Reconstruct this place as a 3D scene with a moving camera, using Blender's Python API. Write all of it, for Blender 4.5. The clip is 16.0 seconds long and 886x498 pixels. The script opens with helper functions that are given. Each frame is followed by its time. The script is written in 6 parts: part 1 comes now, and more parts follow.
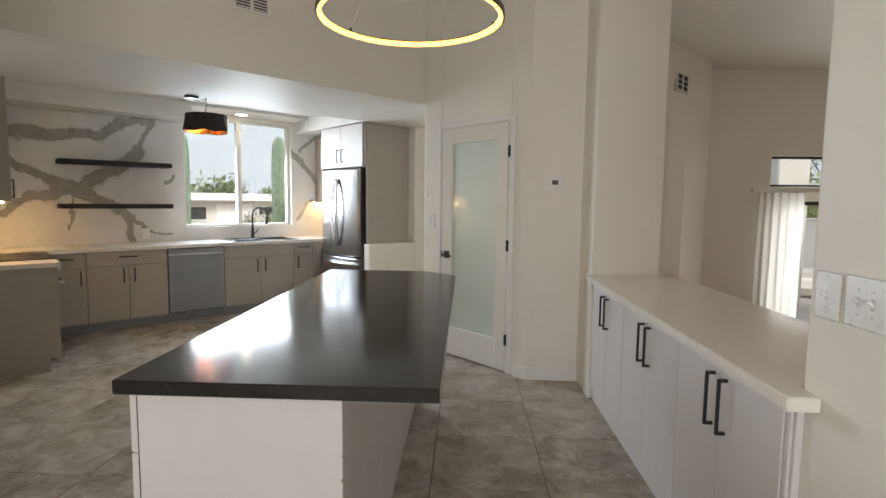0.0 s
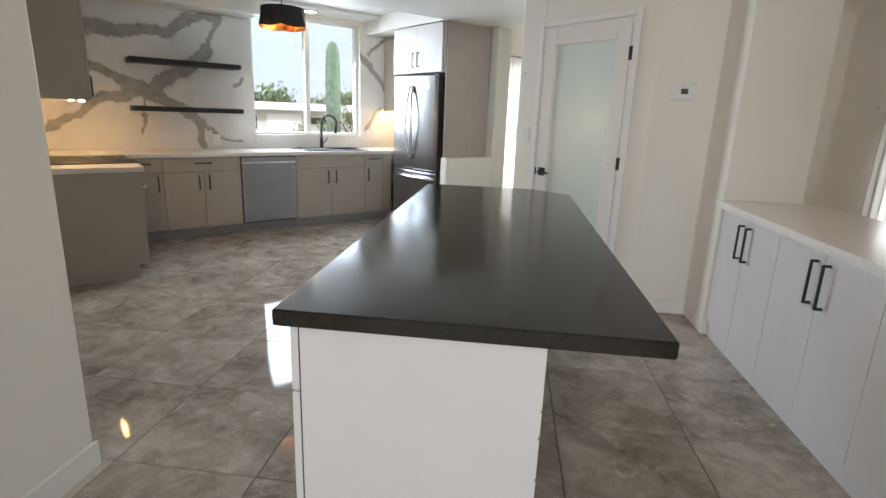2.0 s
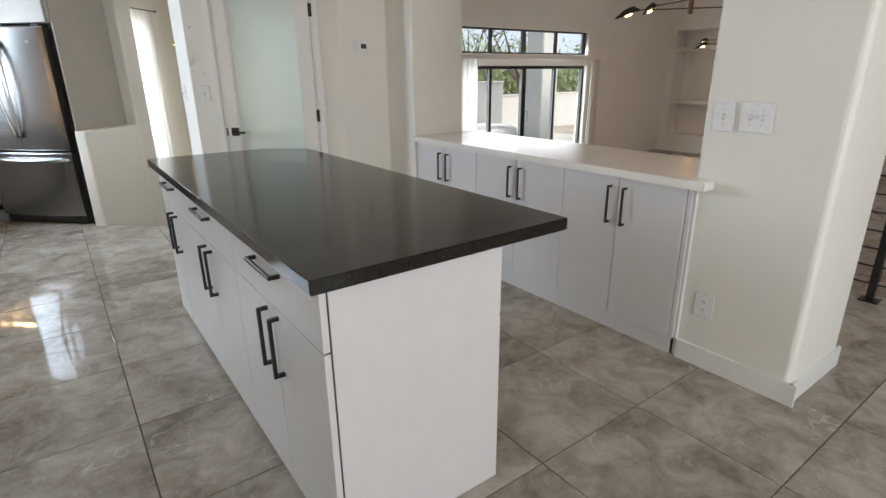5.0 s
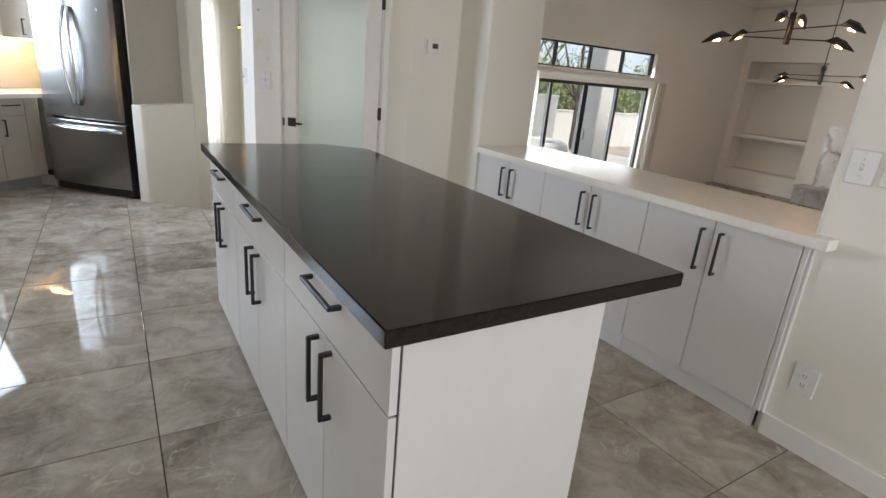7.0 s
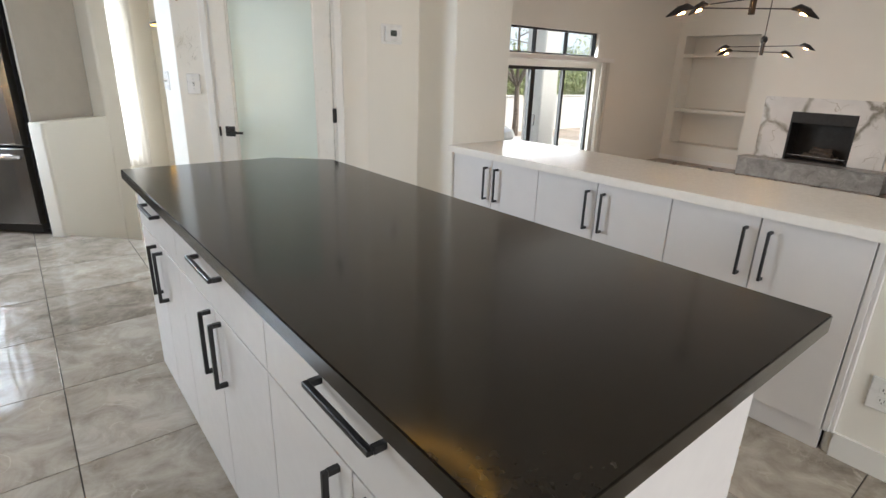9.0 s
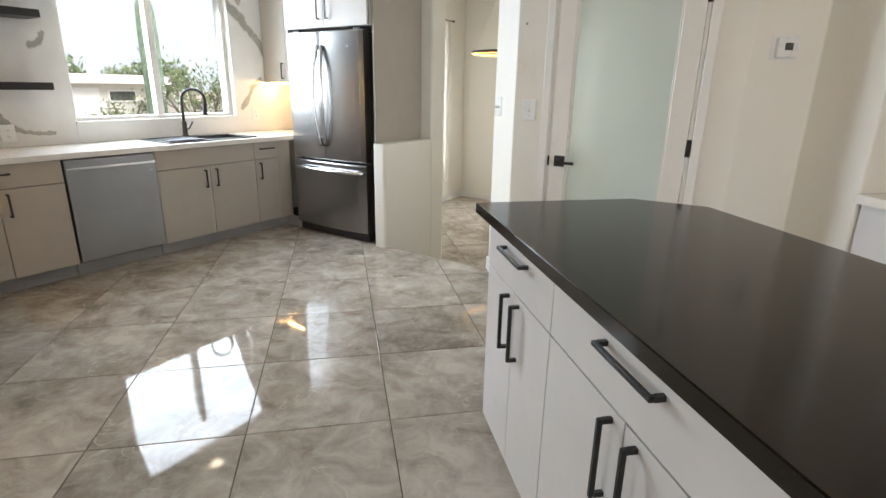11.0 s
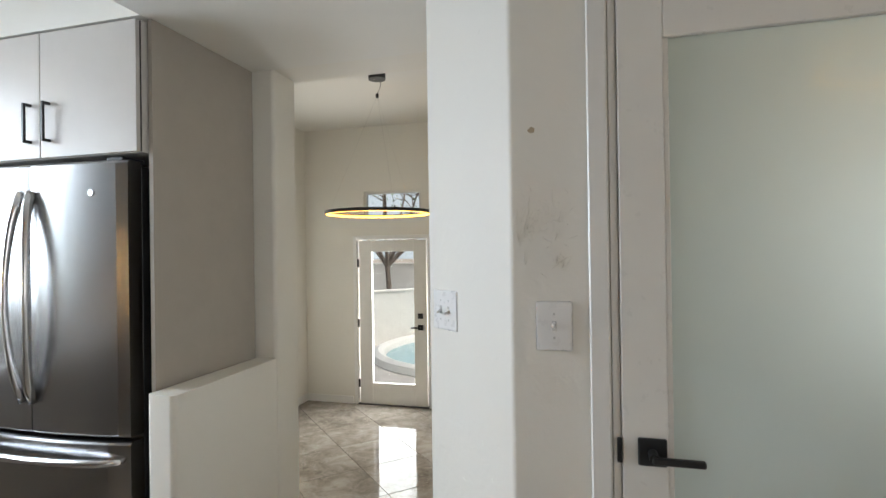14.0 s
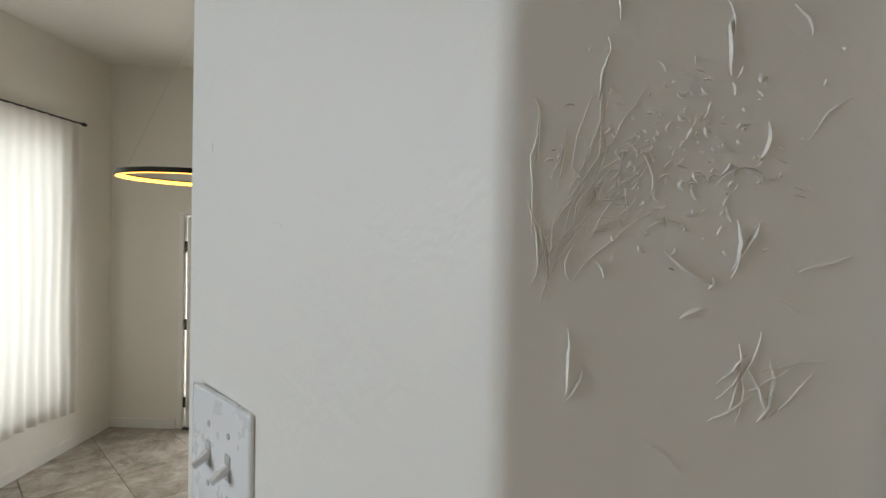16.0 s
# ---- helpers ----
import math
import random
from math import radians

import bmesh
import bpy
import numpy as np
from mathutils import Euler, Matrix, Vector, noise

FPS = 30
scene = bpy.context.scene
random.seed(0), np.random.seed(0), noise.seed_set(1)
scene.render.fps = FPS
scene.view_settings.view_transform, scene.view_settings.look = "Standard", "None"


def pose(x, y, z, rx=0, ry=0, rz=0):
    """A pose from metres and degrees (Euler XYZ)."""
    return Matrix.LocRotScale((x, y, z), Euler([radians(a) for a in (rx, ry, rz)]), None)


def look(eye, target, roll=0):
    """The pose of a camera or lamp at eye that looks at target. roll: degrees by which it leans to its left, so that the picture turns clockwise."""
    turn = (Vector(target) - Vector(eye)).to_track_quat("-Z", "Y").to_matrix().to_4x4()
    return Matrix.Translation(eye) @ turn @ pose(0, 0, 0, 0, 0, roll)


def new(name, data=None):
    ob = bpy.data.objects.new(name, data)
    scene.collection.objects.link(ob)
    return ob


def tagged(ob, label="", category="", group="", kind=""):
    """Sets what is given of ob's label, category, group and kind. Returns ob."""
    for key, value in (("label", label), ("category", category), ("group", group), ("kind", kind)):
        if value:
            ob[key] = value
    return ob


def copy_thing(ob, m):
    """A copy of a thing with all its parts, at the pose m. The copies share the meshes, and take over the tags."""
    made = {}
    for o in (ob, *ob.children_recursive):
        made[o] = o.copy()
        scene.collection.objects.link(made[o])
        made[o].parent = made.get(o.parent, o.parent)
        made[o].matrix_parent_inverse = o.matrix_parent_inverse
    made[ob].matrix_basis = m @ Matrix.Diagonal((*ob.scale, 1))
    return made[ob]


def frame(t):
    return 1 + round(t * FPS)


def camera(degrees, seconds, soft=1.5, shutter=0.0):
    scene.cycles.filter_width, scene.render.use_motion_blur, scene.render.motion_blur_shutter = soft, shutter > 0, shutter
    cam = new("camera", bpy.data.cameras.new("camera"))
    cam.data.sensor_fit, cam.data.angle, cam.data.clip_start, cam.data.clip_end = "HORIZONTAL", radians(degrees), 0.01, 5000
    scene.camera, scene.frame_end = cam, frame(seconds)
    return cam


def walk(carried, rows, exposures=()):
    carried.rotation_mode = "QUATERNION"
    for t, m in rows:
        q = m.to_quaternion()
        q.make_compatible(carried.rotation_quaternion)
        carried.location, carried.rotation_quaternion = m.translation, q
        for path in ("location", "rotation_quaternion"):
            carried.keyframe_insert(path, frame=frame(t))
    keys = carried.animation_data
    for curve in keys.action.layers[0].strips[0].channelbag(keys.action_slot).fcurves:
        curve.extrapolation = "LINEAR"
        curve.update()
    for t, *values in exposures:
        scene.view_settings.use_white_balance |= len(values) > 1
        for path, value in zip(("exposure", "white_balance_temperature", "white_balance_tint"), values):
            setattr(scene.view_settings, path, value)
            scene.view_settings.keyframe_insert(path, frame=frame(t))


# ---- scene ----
cam = camera(80.7, 16.0)
PATH = [
    (0, (0.198, 0.46, 1.413), (0.115, 2.45, 1.23), 0.7),
    (0.5, (0.123, 0.469, 1.395), (0.092, 2.451, 1.136), 0.8),
    (1, (0.074, 0.528, 1.368), (0.038, 2.494, 1.004), 1.6),
    (1.5, (-0.034, 0.663, 1.368), (-0.238, 2.6, 0.915), 2.5),
    (2, (-0.244, 0.74, 1.36), (-0.471, 2.663, 0.861), 2.1),
    (2.5, (-0.512, 0.78, 1.368), (-0.663, 2.696, 0.815), 0.7),
    (3, (-0.744, 0.867, 1.377), (-0.82, 2.778, 0.795), -0.8),
    (3.5, (-0.944, 0.956, 1.372), (-0.652, 2.855, 0.816), -1.3),
    (4, (-1.09, 0.933, 1.393), (-0.26, 2.668, 0.846), -2.5),
    (4.5, (-1.135, 0.785, 1.379), (-0.058, 2.368, 0.801), -1.9),
    (4.7, (-1.171, 0.708, 1.375), (-0.053, 2.249, 0.763), -1.3),
    (6.8, (-1.174, 0.989, 1.362), (-0.148, 2.563, 0.676), 4.6),
    (7, (-1.15, 1.031, 1.369), (-0.121, 2.627, 0.74), 5.0),
    (7.5, (-1.173, 1.161, 1.388), (-0.008, 2.69, 0.836), 2.8),
    (8, (-1.201, 1.293, 1.377), (0.148, 2.653, 0.801), 0.3),
    (8.5, (-1.142, 1.407, 1.356), (0.231, 2.723, 0.737), 0.2),
    (9, (-1.077, 1.563, 1.356), (0.119, 3.029, 0.707), 1.8),
    (9.5, (-1.125, 1.715, 1.35), (-0.093, 3.291, 0.679), 2.5),
    (10, (-1.231, 1.929, 1.349), (-0.385, 3.609, 0.669), 1.4),
    (10.2, (-1.23, 2.015, 1.344), (-0.469, 3.739, 0.673), 1.3),
    (12.3, (-1.391, 2.913, 1.378), (-1.414, 4.873, 0.985), 0.9),
    (12.5, (-1.345, 3.184, 1.437), (-1.253, 5.15, 1.09), -0.15),
    (13, (-1.285, 3.546, 1.454), (-0.697, 5.454, 1.335), -0.5),
    (13.5, (-1.141, 3.957, 1.449), (-0.253, 5.749, 1.45), -1.1),
    (14, (-1.012, 4.359, 1.415), (-0.016, 6.093, 1.423), -0.8),
    (14.5, (-0.817, 4.723, 1.399), (0.297, 6.384, 1.365), 0.1),
    (15, (-0.602, 4.995, 1.431), (0.592, 6.599, 1.407), 0.8),
    (15.5, (-0.443, 5.219, 1.452), (0.865, 6.731, 1.441), 0.7),
    (16, (-0.386, 5.276, 1.454), (1.006, 6.711, 1.4), 1.5),
]
walk(cam, [(t, look(eye, target, roll)) for t, eye, target, roll in PATH], exposures=[
    (0.0, 1.1, 6400, 10), (1.5, 1.32, 6150, 10), (3.0, 1.25, 5850, 10), (4.5, 1.32, 5930, 10), (7.0, 1.28, 6000, 10), (8.5, 1.57, 6000, 10),
    (9.5, 1.68, 6200, 10), (10.0, 1.6, 6300, 10), (12.5, 1.22, 6100, 10), (13.0, 1.0, 6050, 10), (13.5, 0.93, 6200, 10), (14.5, 0.83, 6250, 10), (15.0, 0.66, 6350, 10), (16.0, 0.43, 6350, 10)])

# ---------------------------------------------------------------- world and light
world = bpy.data.worlds.new("world")
scene.world = world
world.use_nodes = True
wn = world.node_tree.nodes
sky = wn.new("ShaderNodeTexSky")
sky.sky_type = "NISHITA"
sky.sun_disc = False
sky.sun_elevation, sky.sun_rotation = radians(48), radians(150)
sky.air_density, sky.dust_density, sky.ozone_density = 0.6, 4.0, 0.4
wn["Background"].inputs["Strength"].default_value = 0.125
world.node_tree.links.new(sky.outputs[0], wn["Background"].inputs["Color"])

sun_data = bpy.data.lights.new("sun", "SUN")
sun_data.energy, sun_data.angle, sun_data.color = 1.15, radians(12), (1.0, 0.96, 0.9)
sun = new("sun", sun_data)
sun.matrix_world = look((0, 0, 10), (Vector((0, 0, 10)) - Vector((math.sin(radians(150)) * math.cos(radians(48)), math.cos(radians(150)) * math.cos(radians(48)), math.sin(radians(48))))))

R2 = math.sqrt(2)


def uv(u, v, z=0.0):
    """The kitchen's own grid stands at 45 degrees: u along the sink wall, v towards it."""
    return Vector(((u - v) / R2, (u + v) / R2, z))


def area_lamp(name, eye, target, w, h, watts, colour):
    d = bpy.data.lights.new(name, "AREA")
    d.shape, d.size, d.size_y, d.energy, d.color = "RECTANGLE", w, h, watts, colour
    ob = new(name, d)
    ob.matrix_world = look(eye, target)
    return ob


DAY = (1.0, 0.985, 0.95)
COOL = (0.84, 0.92, 1.0)
WARM = (1.0, 0.62, 0.26)
area_lamp("window_light_sink", uv(3.21, 7.36, 1.75), uv(3.21, 0, -1.6), 1.3, 1.25, 30, COOL).data.spread = radians(135)
area_lamp("window_light_slider", (6.3, 8.3, 0.7), (6.3, 0, -0.6), 3.3, 2.3, 68, DAY)
area_lamp("window_light_breakfast", uv(7.0, 7.45, 1.1), uv(7.0, 0, 0.6), 1.5, 2.0, 27, DAY)
area_lamp("window_light_breakfast_door", uv(8.62, 6.08, 0.6), uv(0, 6.08, 0.3), 0.6, 1.6, 22, DAY)
area_lamp("window_light_dining", (-0.2, -2.62, 1.5), (-0.2, 5, 1.0), 3.2, 1.9, 36, DAY)
# added fill lamp, out of view, that brightens the left of the kitchen
area_lamp("window_light_passage", (-5.13, 3.45, 1.35), (5, 3.2, 0.9), 2.2, 1.8, 9, DAY)

# ---------------------------------------------------------------- materials


def material(name):
    m = bpy.data.materials.new(name)
    m.use_nodes = True
    nt = m.node_tree
    return m, nt, nt.nodes["Principled BSDF"]


def coords(nt, scale, space="Object"):
    tc = nt.nodes.new("ShaderNodeTexCoord")
    mp = nt.nodes.new("ShaderNodeMapping")
    mp.inputs["Scale"].default_value = scale if isinstance(scale, tuple) else (scale,) * 3
    nt.links.new(tc.outputs[space], mp.inputs["Vector"])
    return mp.outputs["Vector"]


def noise_tex(nt, vec, scale, detail=4.0, rough=0.55, distort=0.0):
    n = nt.nodes.new("ShaderNodeTexNoise")
    n.inputs["Scale"].default_value, n.inputs["Detail"].default_value = scale, detail
    n.inputs["Roughness"].default_value, n.inputs["Distortion"].default_value = rough, distort
    if vec is not None:
        nt.links.new(vec, n.inputs["Vector"])
    return n.outputs["Fac"]


def ramp(nt, fac, stops):
    r = nt.nodes.new("ShaderNodeValToRGB")
    el = r.color_ramp.elements
    while len(el) < len(stops):
        el.new(0.5)
    for e, (p, c) in zip(el, stops):
        e.position, e.color = p, (*c, 1.0) if len(c) == 3 else c
    nt.links.new(fac, r.inputs["Fac"])
    return r.outputs["Color"]


def mix(nt, fac, a, b, kind="MIX"):
    n = nt.nodes.new("ShaderNodeMix")
    n.data_type, n.blend_type = "RGBA", kind
    for sock, val in ((n.inputs["Factor"], fac), (n.inputs["A"], a), (n.inputs["B"], b)):
        if isinstance(val, (int, float)):
            sock.default_value = val
        elif isinstance(val, tuple):
            sock.default_value = (*val, 1.0)
        else:
            nt.links.new(val, sock)
    return n.outputs["Result"]


def bump(nt, bsdf, height, strength, distance=0.01):
    b = nt.nodes.new("ShaderNodeBump")
    b.inputs["Strength"].default_value, b.inputs["Distance"].default_value = strength, distance
    nt.links.new(height, b.inputs["Height"])
    nt.links.new(b.outputs["Normal"], bsdf.inputs["Normal"])


def grey_ramp(nt, fac, lo, hi):
    return ramp(nt, fac, [(lo, (0, 0, 0)), (hi, (1, 1, 1))])


def simple(name, colour, rough, metal=0.0, vary=0.06, scale=9.0, rv=0.08, bumpy=0.0, bscale=80.0):
    """One paint, metal or plastic with slight mottling, uneven gloss and fine relief."""
    m, nt, b = material(name)
    vec = coords(nt, 1.0)
    n1 = noise_tex(nt, vec, scale, 5.0)
    lo = tuple(max(0.0, c * (1 - vary)) for c in colour)
    hi = tuple(min(1.0, c * (1 + vary)) for c in colour)
    nt.links.new(ramp(nt, n1, [(0.3, lo), (0.7, hi)]), b.inputs["Base Color"])
    n2 = noise_tex(nt, vec, scale * 3.1, 3.0)
    nt.links.new(ramp(nt, n2, [(0.25, (max(0.02, rough - rv),) * 3), (0.75, (rough + rv,) * 3)]), b.inputs["Roughness"])
    b.inputs["Metallic"].default_value = metal
    if bumpy:
        bump(nt, b, noise_tex(nt, vec, bscale, 3.0), bumpy, 0.003)
    return m


def plaster(name, colour, strength=0.35):
    """Hand-trowelled painted plaster: smooth fields with curled ridges and small nicks."""
    m, nt, b = material(name)
    vec = coords(nt, 1.0)
    soft = noise_tex(nt, vec, 5.0, 3.0, 0.5, 0.4)
    mid = grey_ramp(nt, noise_tex(nt, vec, 22.0, 3.0, 0.5, 0.6), 0.35, 0.75)
    h = mix(nt, 0.25, soft, mid)
    h = mix(nt, 0.05, h, noise_tex(nt, vec, 220.0, 2.0))
    bump(nt, b, h, strength, 0.008)
    n1 = noise_tex(nt, vec, 0.9, 3.0)
    lo = tuple(c * 0.965 for c in colour)
    nt.links.new(ramp(nt, n1, [(0.3, lo), (0.7, colour)]), b.inputs["Base Color"])
    b.inputs["Roughness"].default_value = 0.55
    return m


def tile_stone(name, dark, mid, light, rough):
    """Polished porcelain with cloudy stone figure and thin pale veins, different on each tile."""
    m, nt, b = material(name)
    tc = nt.nodes.new("ShaderNodeTexCoord")
    info = nt.nodes.new("ShaderNodeObjectInfo")
    mul = nt.nodes.new("ShaderNodeVectorMath")
    mul.operation = "MULTIPLY_ADD"
    comb = nt.nodes.new("ShaderNodeCombineXYZ")
    for i in range(3):
        nt.links.new(info.outputs["Random"], comb.inputs[i])
    nt.links.new(comb.outputs[0], mul.inputs[0])
    mul.inputs[1].default_value = (37.0, 71.0, 13.0)
    nt.links.new(tc.outputs["Object"], mul.inputs[2])
    vec = mul.outputs[0]
    blotch = noise_tex(nt, vec, 1.7, 3.0, 0.5, 0.6)
    clouds = noise_tex(nt, vec, 5.5, 8.0, 0.66, 0.7)
    col = ramp(nt, mix(nt, 0.62, blotch, clouds), [(0.37, dark), (0.5, mid), (0.64, light)])
    small = noise_tex(nt, vec, 24.0, 6.0, 0.65, 0.4)
    col = mix(nt, grey_ramp(nt, small, 0.4, 0.75), col, mix(nt, 0.3, col, light))

    def hairline(scale, width, lo, hi, seed_scale):
        n = noise_tex(nt, vec, scale, 4.0, 0.55, 1.1)
        line = ramp(nt, n, [(0.5 - width, (0, 0, 0)), (0.5, (1, 1, 1)), (0.5 + width, (0, 0, 0))])
        return mix(nt, 1.0, line, grey_ramp(nt, noise_tex(nt, vec, seed_scale, 3.0), lo, hi), "MULTIPLY")

    pale = tuple(min(1, c * 1.35) for c in light)
    col = mix(nt, mix(nt, 1.0, hairline(3.6, 0.016, 0.48, 0.66, 5.0), (0.5, 0.5, 0.5), "MULTIPLY"), col, pale)
    col = mix(nt, mix(nt, 1.0, hairline(7.0, 0.018, 0.52, 0.7, 6.5), (0.32, 0.32, 0.32), "MULTIPLY"), col, pale)
    nt.links.new(col, b.inputs["Base Color"])
    nt.links.new(ramp(nt, small, [(0.2, (rough * 0.7,) * 3), (0.8, (rough * 1.5,) * 3)]), b.inputs["Roughness"])
    b.inputs["Specular IOR Level"].default_value = 0.13
    bump(nt, b, noise_tex(nt, vec, 2.4, 1.0), 0.09, 0.01)
    return m


def marble(name):
    """White slab with broad grey-olive veins and hairline offshoots, glossy."""
    m, nt, b = material(name)
    vec = coords(nt, 1.0)
    warp = nt.nodes.new("ShaderNodeTexNoise")
    warp.inputs["Scale"].default_value, warp.inputs["Detail"].default_value = 1.7, 5.0
    nt.links.new(vec, warp.inputs["Vector"])
    add = nt.nodes.new("ShaderNodeVectorMath")
    add.operation = "MULTIPLY_ADD"
    nt.links.new(warp.outputs["Color"], add.inputs[0])
    add.inputs[1].default_value = (0.75, 0.75, 0.75)
    nt.links.new(vec, add.inputs[2])

    def vein(scale, lo, hi, offset):
        o = nt.nodes.new("ShaderNodeVectorMath")
        o.operation = "ADD"
        o.inputs[1].default_value = offset
        nt.links.new(add.outputs[0], o.inputs[0])
        v = nt.nodes.new("ShaderNodeTexVoronoi")
        v.feature = "DISTANCE_TO_EDGE"
        v.inputs["Scale"].default_value = scale
        nt.links.new(o.outputs[0], v.inputs["Vector"])
        return ramp(nt, v.outputs["Distance"], [(lo, (1, 1, 1)), (hi, (0, 0, 0))])

    big = mix(nt, 1.0, vein(1.05, 0.012, 0.075, (3.1, 0.4, 1.7)), grey_ramp(nt, noise_tex(nt, vec, 1.1, 2.0), 0.28, 0.44), "MULTIPLY")
    thin = mix(nt, 1.0, vein(2.6, 0.004, 0.02, (0.3, 4.4, 2.2)), grey_ramp(nt, noise_tex(nt, vec, 1.9, 2.0), 0.45, 0.6), "MULTIPLY")
    base = ramp(nt, noise_tex(nt, vec, 1.4, 4.0), [(0.3, (0.66, 0.65, 0.63)), (0.6, (0.8, 0.79, 0.77))])
    grain = ramp(nt, noise_tex(nt, vec, 16.0, 5.0, 0.7), [(0.3, (0.2, 0.19, 0.155)), (0.75, (0.42, 0.4, 0.35))])
    col = mix(nt, big, base, grain)
    col = mix(nt, thin, col, (0.45, 0.42, 0.37))
    nt.links.new(col, b.inputs["Base Color"])
    b.inputs["Roughness"].default_value = 0.12
    b.inputs["Specular IOR Level"].default_value = 0.5
    return m


def steel(name, lo=0.37, hi=0.41, rough=0.26):
    """Brushed stainless: fine level grain with faint smears."""
    m, nt, b = material(name)
    n = noise_tex(nt, coords(nt, 1.0), 3.0, 3.0)
    grain = noise_tex(nt, coords(nt, (3.0, 3.0, 900.0)), 1.0, 2.0)
    nt.links.new(ramp(nt, mix(nt, 0.35, n, grain), [(0.3, (lo, lo, lo * 1.015)), (0.7, (hi, hi, hi * 1.02))]), b.inputs["Base Color"])
    b.inputs["Roughness"].default_value = rough
    b.inputs["Metallic"].default_value = 1.0
    return m


def clear_glass(name, tint=(0.95, 0.97, 0.96)):
    m = bpy.data.materials.new(name)
    m.use_nodes = True
    nt = m.node_tree
    nt.nodes.clear()
    out = nt.nodes.new("ShaderNodeOutputMaterial")
    tr, gl, mx = (nt.nodes.new("ShaderNode" + k) for k in ("BsdfTransparent", "BsdfGlossy", "MixShader"))
    tr.inputs[0].default_value = (*tint, 1)
    gl.inputs["Roughness"].default_value = 0.02
    mx.inputs[0].default_value = 0.035
    nt.links.new(tr.outputs[0], mx.inputs[1])
    nt.links.new(gl.outputs[0], mx.inputs[2])
    nt.links.new(mx.outputs[0], out.inputs[0])
    return m


def glow(name, colour, strength):
    m, nt, b = material(name)
    b.inputs["Base Color"].default_value = (*colour, 1)
    b.inputs["Emission Color"].default_value = (*colour, 1)
    b.inputs["Emission Strength"].default_value = strength
    return m


def foliage(name, dark, light):
    m, nt, b = material(name)
    geo = nt.nodes.new("ShaderNodeNewGeometry")
    nt.links.new(ramp(nt, geo.outputs["Random Per Island"], [(0.0, dark), (1.0, light)]), b.inputs["Base Color"])
    b.inputs["Roughness"].default_value = 0.6
    return m


M_WALL = plaster("wall_plaster", (0.8, 0.775, 0.71))
M_CEIL = plaster("ceiling_plaster", (0.8, 0.785, 0.74), 0.2)
M_TRIM = simple("trim_paint", (0.8, 0.79, 0.76), 0.35, vary=0.02)
M_TILE = tile_stone("floor_tile_stone", (0.19, 0.162, 0.132), (0.335, 0.298, 0.252), (0.5, 0.46, 0.405), 0.04)
M_GROUT = simple("grout", (0.09, 0.082, 0.072), 0.85, vary=0.2, scale=40)
M_HEARTH = tile_stone("hearth_stone", (0.2, 0.2, 0.195), (0.3, 0.3, 0.29), (0.42, 0.41, 0.4), 0.2)
M_TAUPE = simple("taupe_cabinet_laminate", (0.43, 0.39, 0.335), 0.42, vary=0.03)
M_TOE = simple("toe_kick_laminate", (0.3, 0.3, 0.295), 0.4, vary=0.05)
M_PANEL = simple("tall_panel_laminate", (0.4, 0.365, 0.315), 0.5, vary=0.03)
M_WHITE = simple("pale_cabinet_laminate", (0.66, 0.635, 0.62), 0.38, vary=0.02)
M_CHIP = simple("bare_particle_board", (0.33, 0.21, 0.12), 0.9, vary=0.2, scale=60)
M_PALE = simple("pale_grey_laminate", (0.55, 0.525, 0.495), 0.42, vary=0.02)
# near-black colour that paints the shade in the gaps between cabinet fronts
M_GAP = simple("cabinet_gap_shade", (0.06, 0.055, 0.05), 0.8)
M_BLACKTOP = simple("black_quartz", (0.0165, 0.0134, 0.0098), 0.125, vary=0.3, scale=60, rv=0.015)
M_BLACKTOP.node_tree.nodes["Principled BSDF"].inputs["Specular IOR Level"].default_value = 0.36
M_QUARTZ = simple("white_quartz", (0.78, 0.75, 0.7), 0.16, vary=0.03, scale=30)
M_BLACK = simple("black_metal", (0.012, 0.012, 0.013), 0.38, vary=0.2)
M_BLACKWOOD = simple("black_stained_wood", (0.012, 0.01, 0.009), 0.5, vary=0.3, scale=25, bumpy=0.2)
M_STEEL = steel("brushed_stainless")
M_STEELGREY = steel("grey_brushed_steel", 0.3, 0.35, 0.33)
M_STEELDARK = simple("dark_appliance_side", (0.03, 0.03, 0.032), 0.45, vary=0.2)
M_CHROME = simple("polished_steel", (0.62, 0.62, 0.63), 0.18, metal=1.0, vary=0.05)
M_MARBLE = marble("veined_marble_slab")
VEINS = (
    (0.60, 2.05, 1.42, 2.10, 0.03), (1.42, 2.10, 1.63, 2.11, 0.03), (1.63, 2.11, 1.85, 2.25, 0.028), (1.85, 2.25, 2.15, 2.31, 0.022),
    (2.14, 2.30, 2.03, 1.96, 0.013), (2.03, 1.96, 1.42, 1.46, 0.034), (0.70, 1.88, 1.16, 1.58, 0.024), (1.16, 1.58, 1.42, 1.48, 0.034),
    (1.42, 1.46, 1.80, 1.26, 0.034), (1.80, 1.26, 1.90, 1.14, 0.026), (1.88, 1.15, 1.92, 0.89, 0.02), (0.50, 1.10, 0.99, 1.40, 0.02),
    (0.99, 1.40, 1.42, 1.50, 0.03), (1.87, 1.15, 2.31, 0.95, 0.008), (2.27, 1.58, 2.4, 1.68, 0.008), (1.38, 1.45, 1.32, 1.03, 0.006),
    (4.28, 2.33, 4.07, 2.09, 0.014), (3.92, 2.11, 4.33, 1.67, 0.018), (4.21, 1.38, 3.99, 1.12, 0.012))


